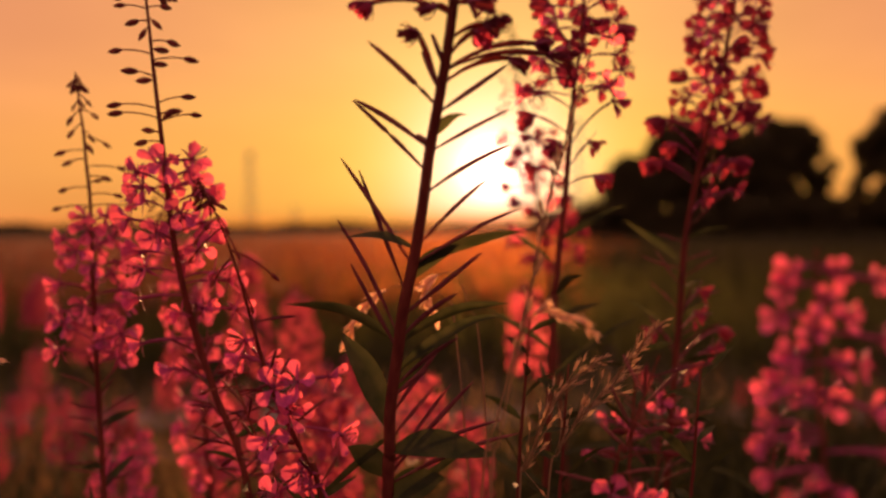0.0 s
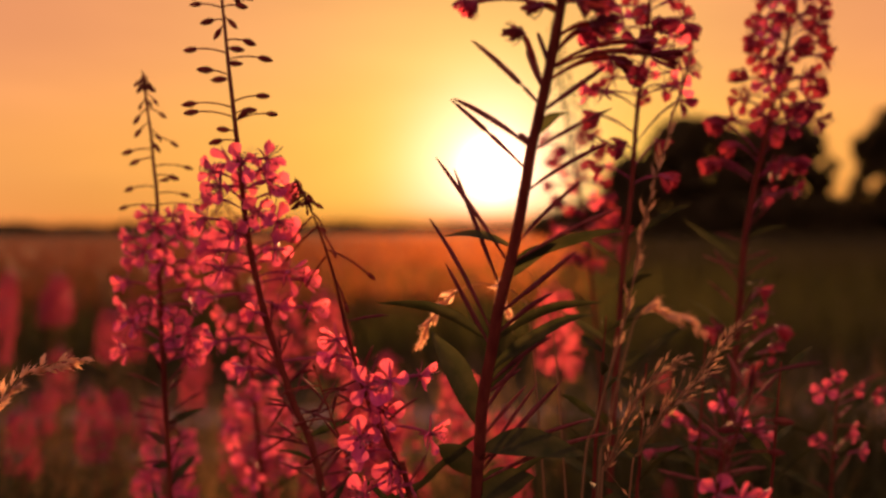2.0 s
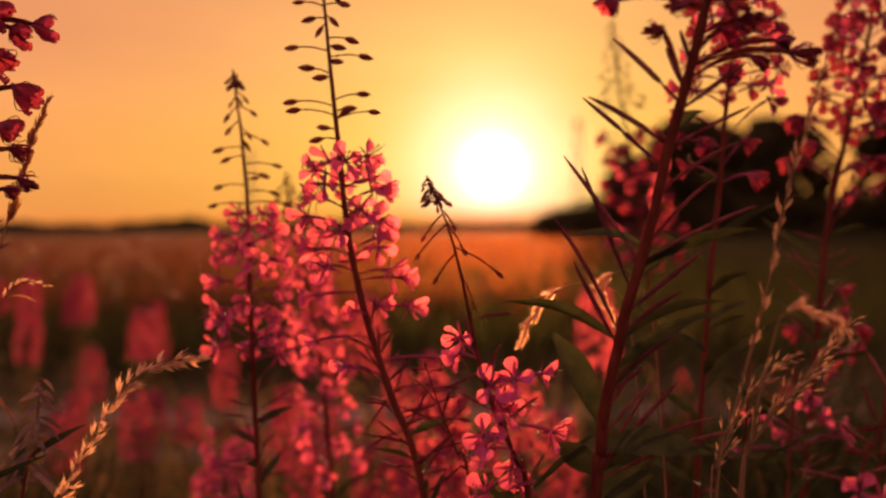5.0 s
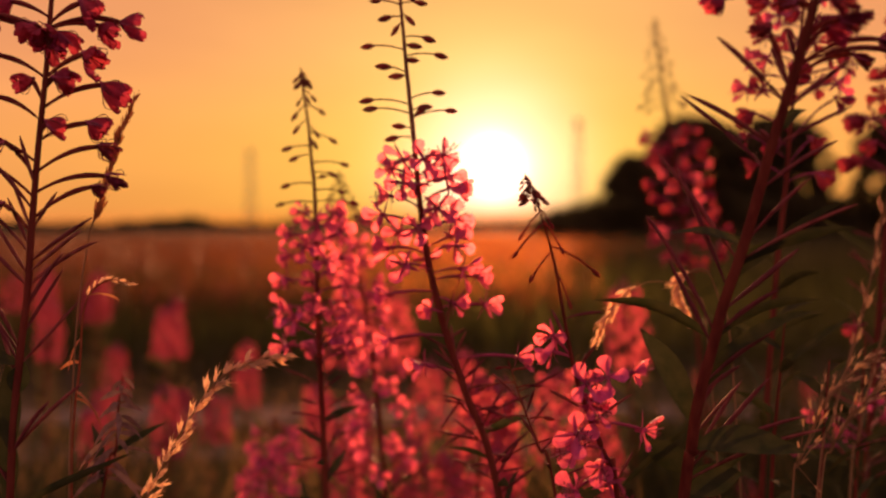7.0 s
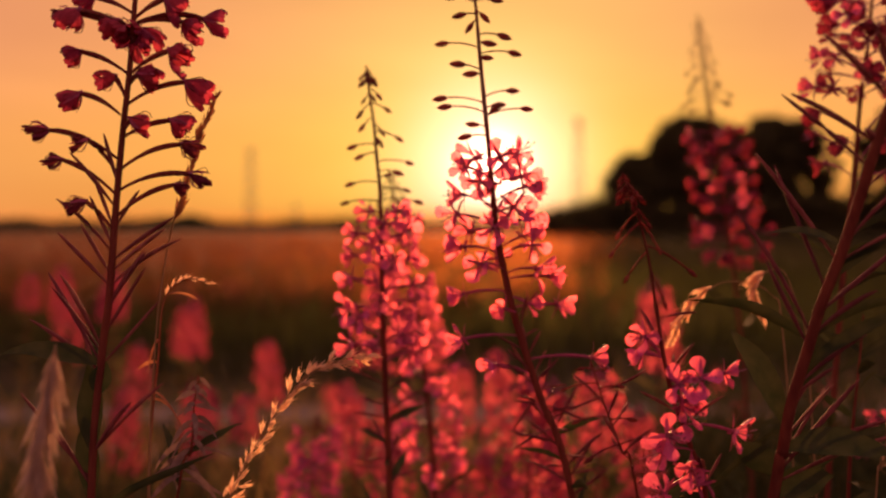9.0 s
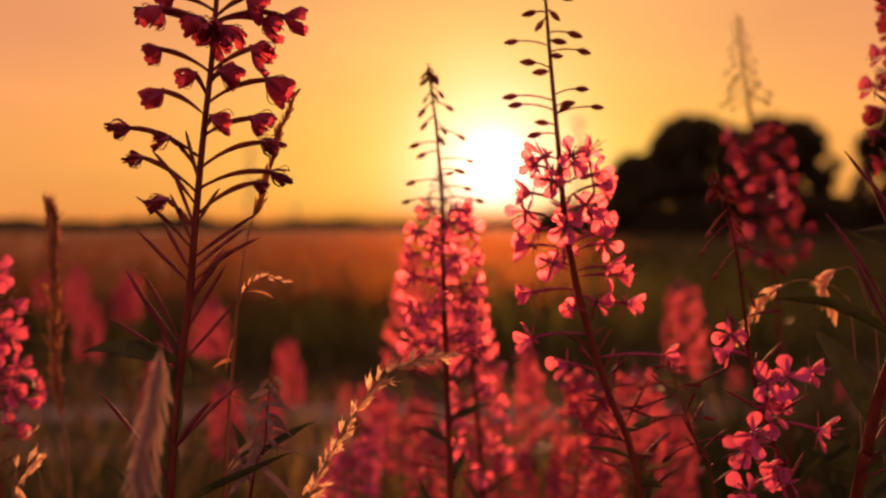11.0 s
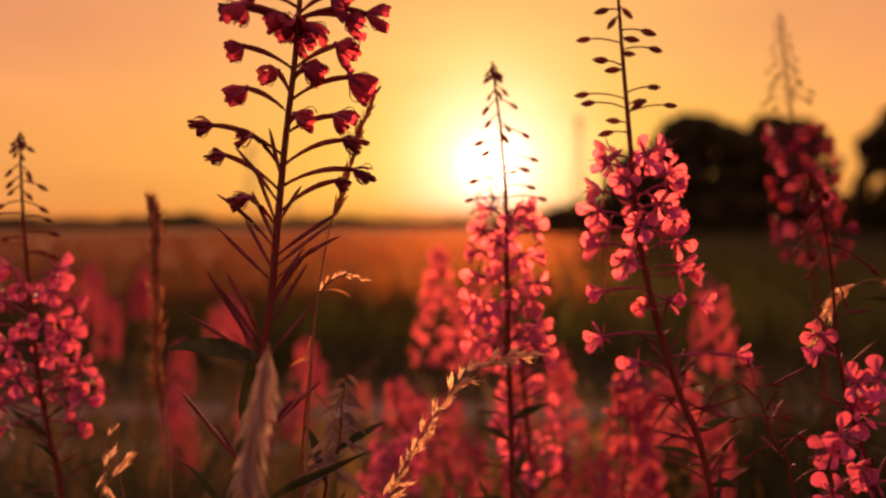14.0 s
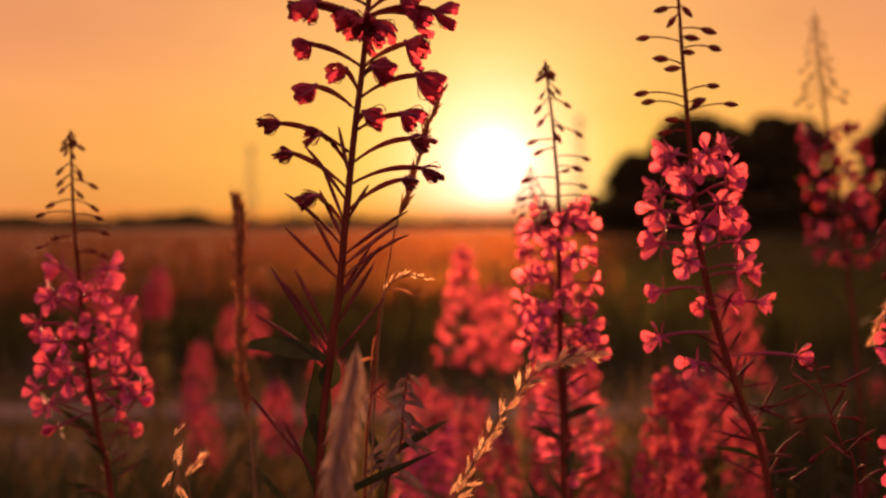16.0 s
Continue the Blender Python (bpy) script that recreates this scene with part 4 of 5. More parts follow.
# ---------------------------------------------------------------- the flowers close by
fireweed("tall fireweed with nodding buds above open pink flowers",
    0.836, [(-0.252, 1.224), (-0.248, 1.186), (-0.244, 1.138), (-0.238, 1.076), (-0.230, 0.995), (-0.216, 0.927), (-0.195, 0.859), (-0.167, 0.771)], (0.0009, 0.0030),
    buds=[(1.151, -0.282, 1.157), (1.179, -0.267, 1.180), (1.189, -0.275, 1.193), (1.175, -0.258, 1.165), (1.132, -0.267, 1.140), (1.129, -0.257, 1.132), (1.105, -0.283, 1.111), (1.097, -0.279, 1.103), (1.084, -0.255, 1.091), (1.077, -0.262, 1.079), (1.190, -0.226, 1.191), (1.182, -0.235, 1.174), (1.162, -0.220, 1.160), (1.155, -0.232, 1.157), (1.146, -0.210, 1.150), (1.143, -0.234, 1.146), (1.110, -0.212, 1.119), (1.100, -0.225, 1.107), (1.094, -0.201, 1.101), (1.093, -0.229, 1.105)],
    bloom=(1.065, 0.961, 0.028, 0.038, 22), flower_size=1.25, pods=(0.927, 0.786, 0.034, 22), 
    closing=[(0.946, -0.259, 0.944), (0.908, -0.260, 0.905), (0.942, -0.204, 0.936), (0.932, -0.178, 0.934), (0.956, -0.185, 0.958), (0.888, -0.151, 0.891), (0.875, -0.231, 0.884), (0.929, -0.225, 0.931)],
    budding=(1.223, 1.198, 0.004, 0.02, 14),
    podlist=[(0.828, -0.158, 0.869), (0.786, -0.149, 0.816), (0.772, -0.136, 0.798), (0.850, -0.216, 0.859), (0.816, -0.224, 0.830), (0.782, -0.207, 0.801), (0.869, -0.178, 0.888), (0.837, -0.139, 0.859), (0.864, -0.226, 0.888), (0.850, -0.154, 0.837), (0.859, -0.217, 0.826), (0.811, -0.207, 0.840), (0.796, -0.140, 0.825), (0.830, -0.219, 0.811)],
    leafing=(0.835, 0.25, 0.05, 0.09, 26), seed=3)
fireweed("fireweed spire with a slim budding tip above pink flowers",
    0.940, [(-0.348, 1.153), (-0.345, 1.127), (-0.341, 1.099), (-0.338, 1.063), (-0.335, 1.023), (-0.333, 0.897), (-0.328, 0.743)], (0.0008, 0.0028),
    buds=[(1.142, -0.353, 1.134), (1.142, -0.337, 1.133), (1.127, -0.355, 1.116), (1.133, -0.331, 1.121), (1.118, -0.358, 1.105), (1.118, -0.323, 1.110), (1.105, -0.356, 1.092), (1.099, -0.329, 1.087), (1.092, -0.312, 1.083), (1.087, -0.332, 1.078), (1.079, -0.365, 1.077), (1.071, -0.359, 1.067), (1.047, -0.340, 1.045), (1.063, -0.303, 1.063), (1.054, -0.314, 1.053), (1.037, -0.306, 1.037), (1.026, -0.295, 1.026), (1.025, -0.374, 1.025), (1.043, -0.369, 1.043), (1.133, -0.348, 1.124), (1.128, -0.337, 1.118)],
    budding=(1.151, 1.138, 0.002, 0.005, 10),
    bloom=(1.016, 0.870, 0.022, 0.042, 28), flower_size=1.15, pods=(0.875, 0.755, 0.036, 20),
    leafing=(0.825, 0.3, 0.045, 0.08, 26), seed=5, bud_size=0.85)
fireweed("dark leafy fireweed stem with long narrow leaves against the sun",
    0.632, [(0.008, 1.138), (0.004, 1.111), (0.000, 1.089), (-0.004, 1.069), (-0.008, 1.049), (-0.011, 1.028), (-0.015, 1.003), (-0.020, 0.977), (-0.027, 0.947), (-0.031, 0.919), (-0.035, 0.895), (-0.038, 0.870), (-0.039, 0.840), (-0.041, 0.808)], (0.0030, 0.0042),
    pod_width=0.0015, podlist=[(1.076, -0.045, 1.116), (1.051, -0.056, 1.084), (1.037, -0.058, 1.085), (0.977, -0.068, 1.049), (0.958, -0.056, 1.041), (0.927, -0.073, 1.008), (1.084, -0.012, 1.110), (1.098, -0.006, 1.119), (1.072, 0.042, 1.104), (1.049, 0.042, 1.075), (1.023, 0.045, 1.056), (0.988, 0.029, 1.033), (0.977, 0.050, 1.014), (1.053, -0.016, 1.060), (0.943, 0.026, 0.985), (0.827, 0.005, 0.887), (0.825, 0.021, 0.891), (0.870, -0.003, 0.916), (0.885, -0.011, 0.905), (0.891, 0.010, 0.927), (0.919, -0.062, 0.978), (0.927, 0.009, 0.958), (0.853, -0.007, 0.891), (0.836, 0.040, 0.867), (0.818, 0.052, 0.857)],
    wilted=[(1.102, 0.025, 1.117), (1.128, -0.047, 1.135)],
    spent=[(1.084, -0.014, 1.120), (1.114, 0.027, 1.124), (1.097, 0.059, 1.116), (1.097, 0.067, 1.108), (1.089, 0.042, 1.107), (1.130, -0.003, 1.134), (1.133, 0.017, 1.135)],
    leafing=(0.820, 0.2, 0.07, 0.1, 18), seed=8, leaf_width=0.0048, arch_leaf=0.06, flower_size=0.85, pod=1.5, broad_width=0.021,
    broad=[(0.860, -0.072, 0.928), (0.844, 0.035, 0.844), (0.823, -0.070, 0.845), (0.809, 0.001, 0.822)],
    arched=[(1.057, 0.016, 1.073), (0.923, -0.110, 0.950), (0.923, 0.046, 0.950), (0.901, 0.039, 0.942), (0.966, 0.011, 0.991), (0.988, -0.069, 0.995), (0.973, 0.054, 0.997), (0.887, 0.010, 0.927)], lean=-0.36)
fireweed("stout fireweed with curving stalks and drooping faded flowers",
    0.715, [(-0.491, 1.198), (-0.495, 1.161), (-0.499, 1.117), (-0.506, 1.061), (-0.512, 1.004), (-0.517, 0.951), (-0.524, 0.902), (-0.533, 0.803)], (0.0016, 0.0030),
    wilted=[(1.141, -0.539, 1.149), (1.135, -0.507, 1.139), (1.110, -0.544, 1.124), (1.092, -0.519, 1.107), (1.079, -0.539, 1.091), (1.110, -0.461, 1.122), (1.101, -0.485, 1.109), (1.088, -0.454, 1.101), (1.065, -0.465, 1.075), (1.068, -0.491, 1.075), (1.149, -0.466, 1.159), (1.145, -0.457, 1.145), (1.153, -0.536, 1.165), (1.146, -0.441, 1.150), (1.129, -0.486, 1.137), (1.139, -0.514, 1.145), (1.148, -0.498, 1.140), (1.136, -0.492, 1.128), (1.103, -0.484, 1.107)],
    spent=[(1.049, -0.559, 1.071), (1.038, -0.530, 1.064), (1.024, -0.550, 1.050), (0.998, -0.532, 1.020), (1.042, -0.465, 1.061), (1.027, -0.457, 1.039), (1.008, -0.472, 1.032), (1.137, -0.538, 1.153)],
    pod_width=0.0014, podlist=[(0.983, -0.557, 1.022), (0.959, -0.558, 0.998), (0.987, -0.531, 1.024), (0.967, -0.533, 1.004), (0.977, -0.468, 1.009), (0.969, -0.474, 1.000), (0.959, -0.468, 0.992), (0.903, -0.570, 0.968), (0.913, -0.547, 0.968), (0.923, -0.492, 0.972), (0.898, -0.578, 0.934), (0.817, -0.586, 0.880), (0.837, -0.500, 0.876), (0.901, -0.485, 0.947), (0.910, -0.556, 0.959), (1.032, -0.516, 1.068), (1.015, -0.539, 1.054), (0.999, -0.529, 1.040), (0.942, -0.487, 0.984), (0.890, -0.544, 0.935), (0.837, -0.483, 0.886), (0.812, -0.557, 0.862), (0.999, -0.496, 1.028), (0.946, -0.495, 0.984)],
    leafing=(0.803, 0.2, 0.08, 0.1, 26), seed=11, leaf_width=0.0058, flower_size=1.12, pod=1.6, arch_leaf=0.10, broad=[(0.837, -0.534, 0.902), (0.902, -0.591, 0.911), (0.801, -0.537, 0.866), (0.880, -0.520, 0.904)])
fireweed("slim fireweed with a drooping tip and open pink flowers below",
    0.650, [(-0.160, 1.035), (-0.157, 1.027), (-0.152, 1.017), (-0.145, 0.998), (-0.138, 0.972), (-0.132, 0.943), (-0.126, 0.914), (-0.119, 0.887), (-0.112, 0.868), (-0.102, 0.845), (-0.095, 0.826), (-0.089, 0.806)], (0.0004, 0.0024),
    buds=[(1.025, -0.163, 1.013), (1.021, -0.152, 1.008), (1.013, -0.139, 0.998), (1.010, -0.165, 0.992), (1.005, -0.133, 0.982), (1.003, -0.169, 0.980), (0.988, -0.109, 0.969), (0.984, -0.157, 0.963), (0.971, -0.127, 0.945), (1.023, -0.148, 1.013)],
    budding=(1.034, 1.017, 0.002, 0.006, 18), bud_size=0.6,
    frontal=[(0.896, -0.116, 0.893), (0.893, -0.101, 0.897), (0.860, -0.122, 0.857)],
    flowers=[(0.883, -0.108, 0.874), (0.862, -0.073, 0.857), (0.843, -0.122, 0.841), (0.885, -0.110, 0.880), (0.826, -0.121, 0.812)],
    closing=[(0.910, -0.139, 0.914), (0.889, -0.080, 0.898), (0.858, -0.116, 0.851), (0.843, -0.102, 0.830), (0.830, -0.096, 0.817), (0.821, -0.080, 0.799), (0.910, -0.138, 0.925)],
    pods=(0.941, 0.808, 0.036, 9), leafing=(0.826, 0.25, 0.06, 0.08, 16), seed=13, flower_size=1.14, lean=-0.27)
fireweed("short full fireweed spire with a bare pointed tip",
    0.940, [(-0.791, 1.088), (-0.789, 1.009), (-0.785, 0.945), (-0.778, 0.860), (-0.768, 0.795), (-0.758, 0.741)], (0.0008, 0.003),
    buds=[(1.073, -0.800, 1.063), (1.058, -0.805, 1.047), (1.047, -0.806, 1.037), (1.038, -0.803, 1.029), (1.023, -0.814, 1.018), (1.011, -0.822, 1.010), (1.079, -0.786, 1.068), (1.057, -0.780, 1.045), (1.051, -0.779, 1.040), (1.042, -0.768, 1.036), (1.033, -0.778, 1.026), (1.023, -0.766, 1.015), (1.009, -0.759, 1.007), (0.988, -0.813, 0.988), (0.981, -0.824, 0.980), (0.993, -0.759, 0.993), (0.975, -0.769, 0.976), (0.973, -0.759, 0.971), (1.079, -0.795, 1.071), (1.069, -0.785, 1.058)],
    budding=(1.087, 1.072, 0.002, 0.006, 10),
    bloom=(0.956, 0.828, 0.030, 0.048, 30), flower_size=1.2,
    closing=[(0.838, -0.821, 0.830), (0.830, -0.730, 0.838), (0.822, -0.805, 0.809), (0.814, -0.739, 0.812), (0.844, -0.747, 0.827)], pods=(0.844, 0.747, 0.036, 18),
    leafing=(0.825, 0.3, 0.05, 0.09, 26), seed=17, full=False, bud_size=0.8)
fireweed("fireweed with loose hanging flowers in the sun's glare",
    0.960, [(0.141, 1.255), (0.136, 1.190), (0.126, 1.113), (0.119, 1.031), (0.110, 0.948), (0.098, 0.736)], (0.0012, 0.003),
    bloom=(1.255, 1.119, 0.030, 0.044, 34),
    wilted=[(1.091, 0.083, 1.108), (1.080, 0.171, 1.118), (1.064, 0.077, 1.089), (1.058, 0.149, 1.080), (1.047, 0.086, 1.058), (1.042, 0.154, 1.047), (1.075, 0.108, 1.080)],
    leafing=(1.003, 0.3, 0.07, 0.09, 26), seed=19, full=False, dim_fade=0.7, flower_size=1.12)
fireweed("tall fireweed thick with pink flowers before the dark trees",
    1.050, [(0.316, 1.302), (0.307, 1.206), (0.285, 1.111), (0.261, 1.002), (0.252, 0.912), (0.236, 0.710)], (0.0014, 0.0034),
    bloom=(1.278, 1.099, 0.028, 0.042, 46),
    wilted=[(1.075, 0.234, 1.111), (1.075, 0.343, 1.110), (1.050, 0.228, 1.069), (1.050, 0.313, 1.062), (1.096, 0.233, 1.114), (1.069, 0.243, 1.086), (1.045, 0.224, 1.066), (1.051, 0.294, 1.063), (1.021, 0.325, 1.037), (1.051, 0.321, 1.068), (1.009, 0.289, 1.033), (0.888, 0.276, 0.906), (0.870, 0.222, 0.888), (0.845, 0.294, 0.868), (0.827, 0.269, 0.845), (0.906, 0.279, 0.930), (0.857, 0.303, 0.887)],
    leafing=(1.002, 0.3, 0.06, 0.09, 26), seed=23, full=False, dim_fade=0.95, flower_size=1.2, pods=(1.003, 0.785, 0.055, 22))
fireweed("close fireweed spray with large soft pink flowers",
    0.440, [(0.166, 0.991), (0.166, 0.970), (0.167, 0.945), (0.168, 0.920), (0.170, 0.899), (0.170, 0.876)], (0.0006, 0.0018),
    flowers=[(0.983, 0.155, 0.981), (0.983, 0.175, 0.980), (0.975, 0.154, 0.972), (0.970, 0.171, 0.968), (0.960, 0.149, 0.960), (0.958, 0.165, 0.954), (0.980, 0.192, 0.976), (0.953, 0.194, 0.950), (0.950, 0.156, 0.944), (0.940, 0.176, 0.937), (0.940, 0.153, 0.935), (0.927, 0.148, 0.927), (0.927, 0.173, 0.922), (0.925, 0.189, 0.919), (0.940, 0.189, 0.937), (0.920, 0.161, 0.925), (0.960, 0.179, 0.960)],
    closing=[(0.907, 0.143, 0.904), (0.904, 0.161, 0.902), (0.892, 0.148, 0.887), (0.892, 0.166, 0.888), (0.886, 0.176, 0.881), (0.884, 0.156, 0.879), (0.909, 0.147, 0.913), (0.899, 0.196, 0.899)], flower_size=0.64, leafing=(0.879, 0.25, 0.06, 0.08, 14), seed=29)
fireweed("fireweed with a long thin budding tip, beyond the others",
    1.470, [(0.102, 1.315), (0.119, 1.186), (0.149, 1.001), (0.167, 0.833), (0.184, 0.594)], (0.0008, 0.003),
    budding=(1.311, 1.169, 0.004, 0.034, 34),
    bloom=(1.148, 0.934, 0.036, 0.054, 46), leafing=(0.900, 0.3, 0.06, 0.09, 26), seed=31, full=False, dim_fade=0.85)
fireweed("small fireweed with a budding tip behind the bright spires",
    1.200, [(-0.340, 1.071), (-0.332, 1.003), (-0.312, 0.920), (-0.299, 0.831), (-0.290, 0.727), (-0.287, 0.670)], (0.0008, 0.003),
    budding=(1.070, 1.009, 0.004, 0.024, 22),
    bloom=(1.003, 0.685, 0.018, 0.038, 38), flower_size=1.15, leafing=(0.679, 0.3, 0.06, 0.09, 20), seed=37, full=False)
fireweed("young fireweed shoot with drooping green buds",
    0.780, [(-0.470, 0.884), (-0.474, 0.858), (-0.477, 0.822), (-0.488, 0.786)], (0.0004, 0.0025),
    drooping=(0.883, 0.800, 0.012, 0.038, 30), flower_size=0.9, leafing=(0.831, 0.3, 0.045, 0.08, 22), seed=41, bud_size=0.9)
fireweed("low red-stemmed fireweed with lilac-pink flowers at its middle",
    0.590, [(0.130, 0.924), (0.121, 0.900), (0.109, 0.866), (0.100, 0.838)], (0.0004, 0.0026),
    flowers=[(0.833, 0.115, 0.837), (0.837, 0.125, 0.833), (0.844, 0.101, 0.840), (0.827, 0.121, 0.820)],
    buds=[(0.878, 0.101, 0.881), (0.881, 0.145, 0.886), (0.864, 0.094, 0.868), (0.861, 0.142, 0.867)],
    pods=(0.913, 0.842, 0.034, 10), leafing=(0.832, 0.3, 0.06, 0.08, 14), seed=43)
fireweed("low fireweed with scattered small flowers and dark leaves",
    1.0, [(0.224, 0.830), (0.221, 0.795), (0.218, 0.754), (0.215, 0.720)], (0.0006, 0.0026),
    flowers=[(0.795, 0.239, 0.804), (0.786, 0.267, 0.783), (0.778, 0.256, 0.795), (0.807, 0.220, 0.821)],
    closing=[(0.783, 0.183, 0.806), (0.778, 0.167, 0.804), (0.772, 0.151, 0.772), (0.772, 0.197, 0.789)],
    pods=(0.818, 0.725, 0.05, 12), leafing=(0.778, 0.3, 0.08, 0.1, 26), seed=53, full=False)
fireweed("low fireweed with scattered small flowers and dark leaves",
    1.05, [(0.358, 0.857), (0.355, 0.808), (0.352, 0.759), (0.349, 0.705)], (0.0006, 0.0026),
    flowers=[(0.820, 0.341, 0.826), (0.817, 0.378, 0.826), (0.766, 0.337, 0.771), (0.811, 0.400, 0.819), (0.796, 0.424, 0.826)],
    closing=[(0.826, 0.355, 0.842), (0.759, 0.373, 0.778), (0.753, 0.384, 0.759)],
    pods=(0.820, 0.711, 0.05, 10), leafing=(0.796, 0.3, 0.08, 0.1, 26), seed=54, full=False)
fireweed("low lilac-pink fireweed spire behind the arched grass",
    1.42, [(-0.458, 0.730), (-0.463, 0.677), (-0.467, 0.612), (-0.469, 0.546)], (0.0008, 0.003),
    bloom=(0.703, 0.570, 0.026, 0.046, 34), budding=(0.729, 0.708, 0.006, 0.02, 12), flower_size=1.2,
    leafing=(0.570, 0.2, 0.06, 0.09, 20), seed=57, full=False)
fireweed("flowerless fireweed shoot crowded with narrow dark leaves",
    0.82, [(0.072, 0.927), (0.069, 0.884), (0.065, 0.837), (0.062, 0.784)], (0.0006, 0.0028),
    leafing=(0.923, 0.3, 0.03, 0.09, 34), seed=61, arch_leaf=0.14, group="leafy shoots")
fireweed("flowerless fireweed shoot crowded with narrow dark leaves",
    0.92, [(0.181, 0.896), (0.178, 0.848), (0.174, 0.795), (0.171, 0.736)], (0.0006, 0.0028),
    leafing=(0.892, 0.3, 0.03, 0.09, 34), seed=62, arch_leaf=0.14, group="leafy shoots")
fireweed("flowerless fireweed shoot crowded with narrow dark leaves",
    0.8, [(0.102, 0.890), (0.099, 0.849), (0.096, 0.802), (0.093, 0.751)], (0.0006, 0.0028),
    leafing=(0.886, 0.3, 0.03, 0.09, 34), seed=63, arch_leaf=0.14, group="leafy shoots")
fireweed("flowerless fireweed shoot crowded with narrow dark leaves",
    0.78, [(0.205, 0.893), (0.202, 0.853), (0.199, 0.807), (0.196, 0.758)], (0.0006, 0.0028),
    leafing=(0.889, 0.3, 0.03, 0.09, 34), seed=64, arch_leaf=0.14, group="leafy shoots")
fireweed("young fireweed with thin level pods and small buds",
    0.750, [(-0.164, 0.898), (-0.153, 0.864), (-0.140, 0.829), (-0.128, 0.794)], (0.0003, 0.0024),
    buds=[(0.881, -0.190, 0.877), (0.877, -0.137, 0.881), (0.855, -0.180, 0.853), (0.853, -0.128, 0.855), (0.834, -0.171, 0.824), (0.834, -0.115, 0.838), (0.892, -0.177, 0.894), (0.890, -0.147, 0.894)],
    pods=(0.877, 0.799, 0.034, 9), leafing=(0.795, 0.3, 0.06, 0.08, 14), seed=47, bud_size=0.8)
flowering_grass("arched golden grass stalk heavy with ripe spikelets", 0.722, [(-0.330, 0.907), (-0.351, 0.904), (-0.374, 0.894), (-0.395, 0.870), (-0.416, 0.836), (-0.433, 0.803), (-0.447, 0.769)], 54, 0.6, 1.1, 1, 0.0007, 0.0035, 0.0, 0.95)
flowering_grass("branched straw-coloured grass panicle leaning over", 0.763, [(0.169, 0.928), (0.149, 0.903), (0.129, 0.879), (0.107, 0.855), (0.089, 0.826), (0.080, 0.790)], 62, 0.55, 0.8, 2, 0.0008, 0.012, 0.0, 0.8, head=DUN_MESH)
flowering_grass("thin branched grass panicle beside the larger one", 0.763, [(0.124, 0.900), (0.105, 0.887), (0.087, 0.868), (0.076, 0.846), (0.062, 0.813), (0.058, 0.787)], 50, 0.55, 0.75, 12, 0.0008, 0.013, 0.0, 0.85, head=DUN_MESH)
flowering_grass("golden grass panicle bowed right over", 0.835, [(-0.084, 0.903), (-0.074, 0.924), (-0.057, 0.944), (-0.033, 0.954), (0.000, 0.943), (0.012, 0.895)], 30, 0.4, 1.1, 3, 0.0008, 0.003, 0.0, 0.5)
flowering_grass("golden grass panicle bowed right over", 0.835, [(-0.006, 0.924), (-0.014, 0.946), (-0.007, 0.960), (0.010, 0.963), (0.022, 0.934), (0.032, 0.886)], 28, 0.4, 1.1, 4, 0.0008, 0.003, 0.0, 0.5)
flowering_grass("upright narrow grass spike glowing at its edges", 0.572, [(-0.560, 1.010), (-0.559, 0.996), (-0.558, 0.974), (-0.557, 0.935), (-0.555, 0.896), (-0.550, 0.843)], 60, 0.24, 1.3, 5, 0.0009, 0.0016, 0.0, 0.85, head=RUSTY_MESH)
flowering_grass("pale feathery grass head hanging close to the lens", 0.545, [(-0.489, 0.936), (-0.491, 0.922), (-0.494, 0.901), (-0.498, 0.876), (-0.501, 0.850)], 150, 0.36, 0.68, 6, 0.0007, 0.006, 0.02, 1.0, head=SILKY_MESH, stalk=M_SILK, hang=True)
flowering_grass("few bright spikelets on a thin grass stalk", 0.720, [(-0.632, 0.852), (-0.640, 0.840), (-0.636, 0.823), (-0.626, 0.807)], 4, 0.6, 1.0, 7, 0.0006, 0.006, 0.0, 1.0)
flowering_grass("short straw-coloured grass panicle low among the flowers", 0.65, [(-0.601, 0.846), (-0.607, 0.839), (-0.614, 0.830), (-0.618, 0.819)], 8, 0.4, 0.95, 27, 0.0006, 0.003, 0.0, 1.0)
flowering_grass("golden grass head bent level in the low sun", 0.58, [(0.089, 0.938), (0.080, 0.946), (0.069, 0.949), (0.058, 0.952), (0.050, 0.947), (0.046, 0.935), (0.039, 0.908), (0.032, 0.874), (0.027, 0.839)], 30, 0.4, 0.8, 28, 0.0007, 0.003, 0.0, 0.5)
flowering_grass("slender dry grass with a bent golden panicle", 0.755, [(-0.455, 0.959), (-0.473, 0.961), (-0.489, 0.944), (-0.494, 0.897), (-0.499, 0.854), (-0.502, 0.792)], 11, 0.35, 0.7, 8, 0.0012, 0.003, 0.0, 0.4, stalk=M_RUST, dry=[(0.899, -0.511, 0.892), (0.877, -0.469, 0.845), (0.873, -0.478, 0.858), (0.951, -0.465, 0.945), (0.916, -0.496, 0.892), (0.856, -0.502, 0.830)])
flowering_grass("tall upright golden grass out of focus", 0.620, [(0.092, 1.104), (0.076, 1.051), (0.064, 1.005), (0.051, 0.944), (0.033, 0.880), (0.023, 0.829)], 30, 0.4, 0.95, 9, 0.0007, 0.004, 0.0, 0.7, head=DUN_MESH)
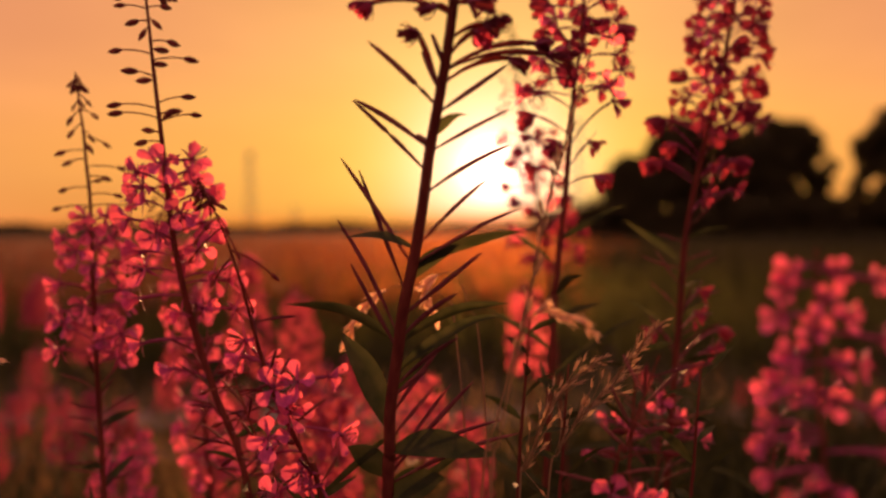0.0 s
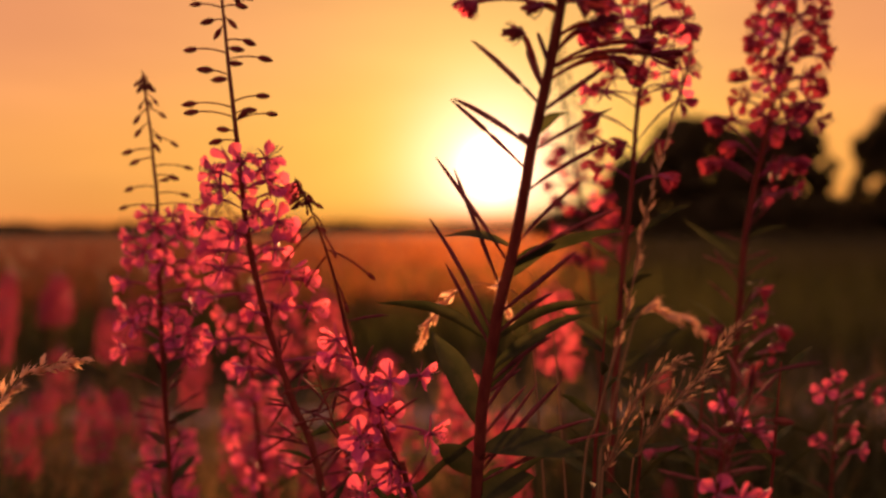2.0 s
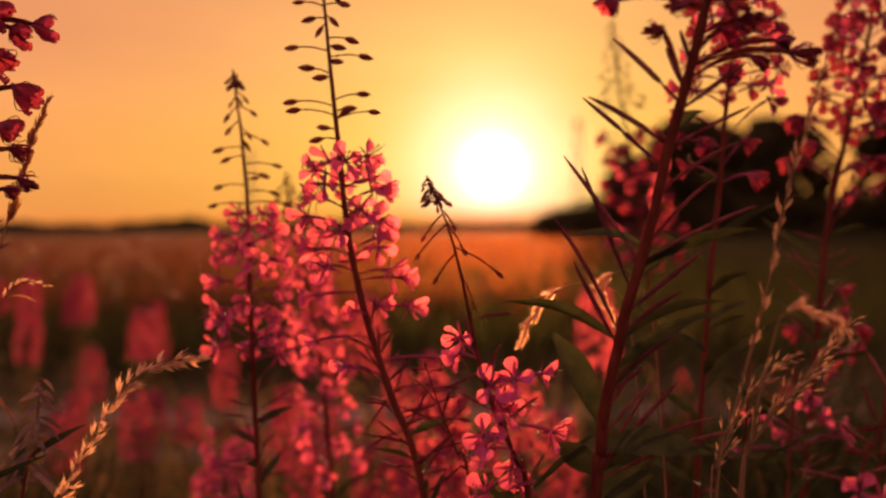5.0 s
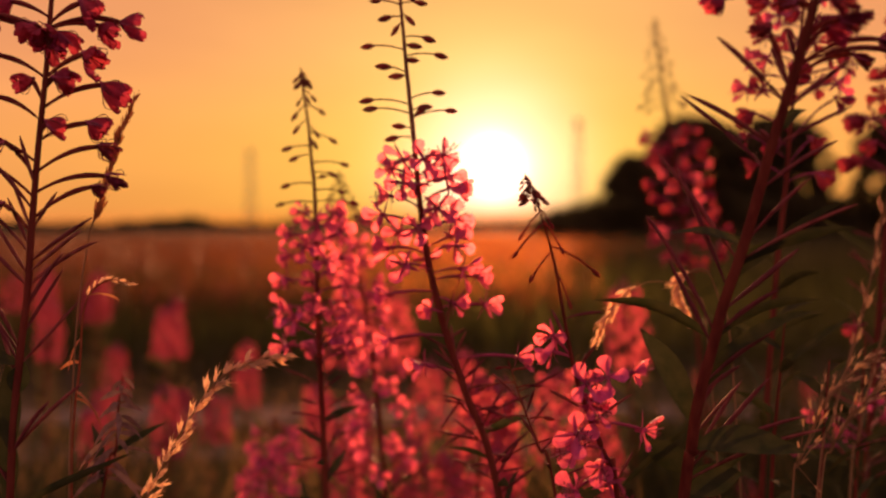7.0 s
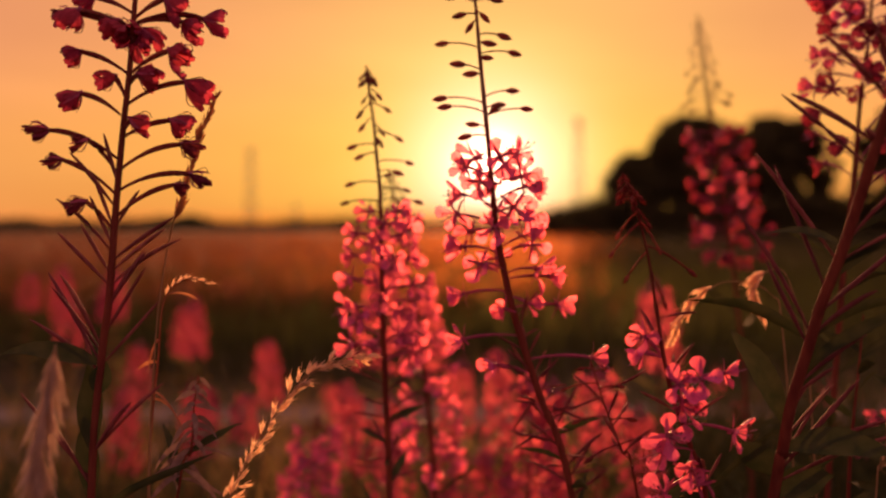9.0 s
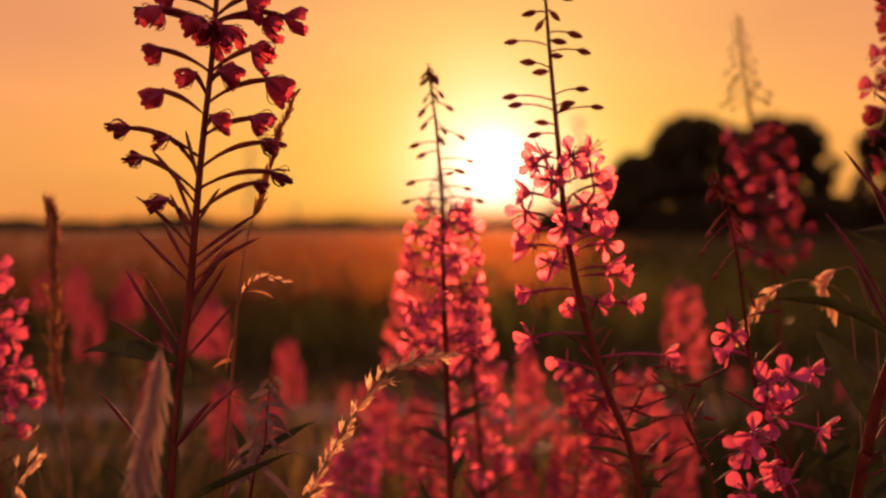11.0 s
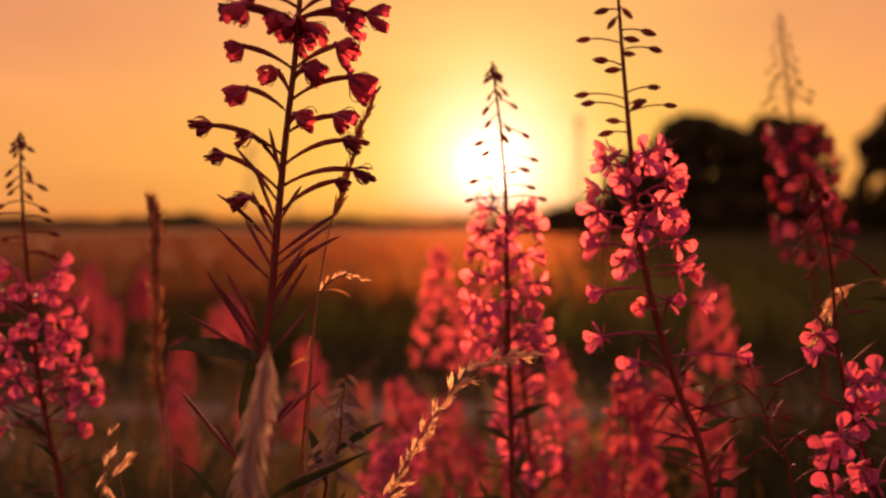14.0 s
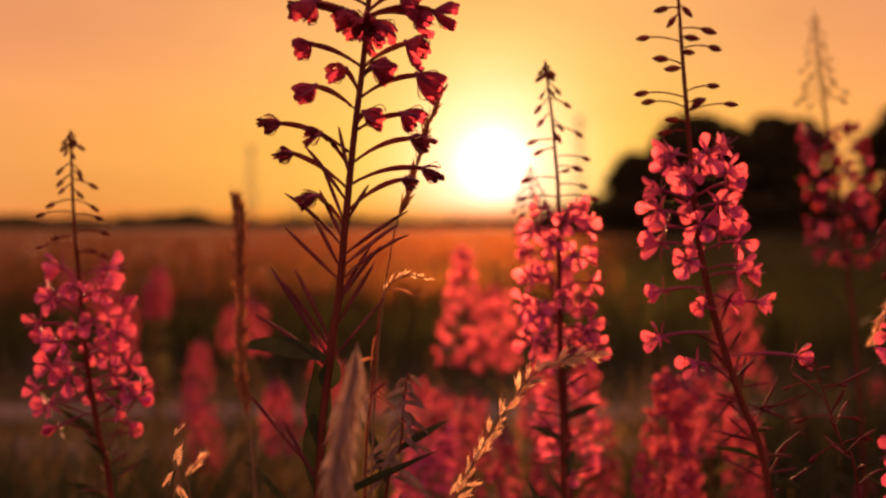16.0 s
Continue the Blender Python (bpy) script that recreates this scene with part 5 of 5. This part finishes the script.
flowering_grass("thin red-brown grass spike leaning on the fireweed", 0.735, [(-0.444, 1.095), (-0.454, 1.071), (-0.461, 1.046), (-0.471, 1.017), (-0.478, 0.996), (-0.486, 0.950), (-0.491, 0.899), (-0.496, 0.798)], 20, 0.18, 1.25, 10, 0.0008, 0.002, 0.0, 0.55, head=RUSTY_MESH)


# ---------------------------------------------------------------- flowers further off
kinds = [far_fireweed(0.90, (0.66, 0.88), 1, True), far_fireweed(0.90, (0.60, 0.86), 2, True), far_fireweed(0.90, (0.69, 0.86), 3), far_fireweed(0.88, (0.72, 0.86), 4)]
# where they stand: metres right and ahead, and their height, for each kind of plant
slender_places = [(-0.14, 1.90, 0.74), (-1.13, 3.30, 0.74), (-0.39, 2.00, 0.92), (-0.18, 1.25, 0.79), (-0.21, 1.50, 0.64)]
tall_places = [(-0.12, 1.30, 0.78)]
full_places = [(0.20, 2.10, 0.86), (-1.66, 3.60, 0.81), (-1.75, 3.80, 0.84), (-1.50, 3.60, 0.83), (-0.37, 1.50, 0.67), (-0.40, 1.90, 0.66), (-0.91, 2.00, 0.63), (-0.26, 2.00, 0.71), (-0.45, 1.80, 0.69), (-1.56, 3.80, 0.81), (-0.33, 2.20, 0.85), (-1.19, 3.40, 0.71), (-1.38, 2.90, 0.77), (-0.77, 2.00, 0.67), (-1.10, 2.60, 0.68), (0.03, 1.60, 0.69)]
short_places = [(-0.48, 2.20, 0.65), (-0.25, 1.60, 0.65), (-0.74, 2.20, 0.62), (-1.51, 3.60, 0.79), (-0.83, 2.30, 0.62), (-0.75, 2.60, 0.63), (-1.90, 3.80, 0.82), (-0.80, 2.90, 0.66), (-1.04, 2.40, 0.60), (-0.96, 2.60, 0.79), (-0.02, 1.50, 0.77)]
spires = [(*p, k) for k, places in enumerate((slender_places, tall_places, full_places, short_places)) for p in places]
rnd = random.Random(21)
for k in range(14):
    yy = 1.5 + 2.3 * rnd.random()
    spires.append((rnd.uniform(-1, 1) * (0.55 * yy + 0.5) - 0.22, yy, rnd.uniform(0.40, 0.56), rnd.choice((0, 2, 3))))
for k in range(26):
    spires.append((rnd.choice((-1, 1)) * rnd.uniform(2.2, 4.6), rnd.uniform(0.6, 3.7), rnd.uniform(0.5, 0.9), rnd.choice((0, 1, 2))))
placed = set()
for x, yy, top, kind in spires:
    source = kinds[kind]
    m = Matrix.Translation((x, yy, 0)) @ Matrix.Rotation(rnd.uniform(0, 6.28), 4, "Z") @ Matrix.Scale(top / 0.86, 4)
    if kind not in placed:
        placed.add(kind)
        source.matrix_basis = m
    else:
        ob = source.copy()
        scene.collection.objects.link(ob)
        ob.matrix_basis = m
        for c in source.children:
            d = c.copy()
            scene.collection.objects.link(d)
            d.parent = ob
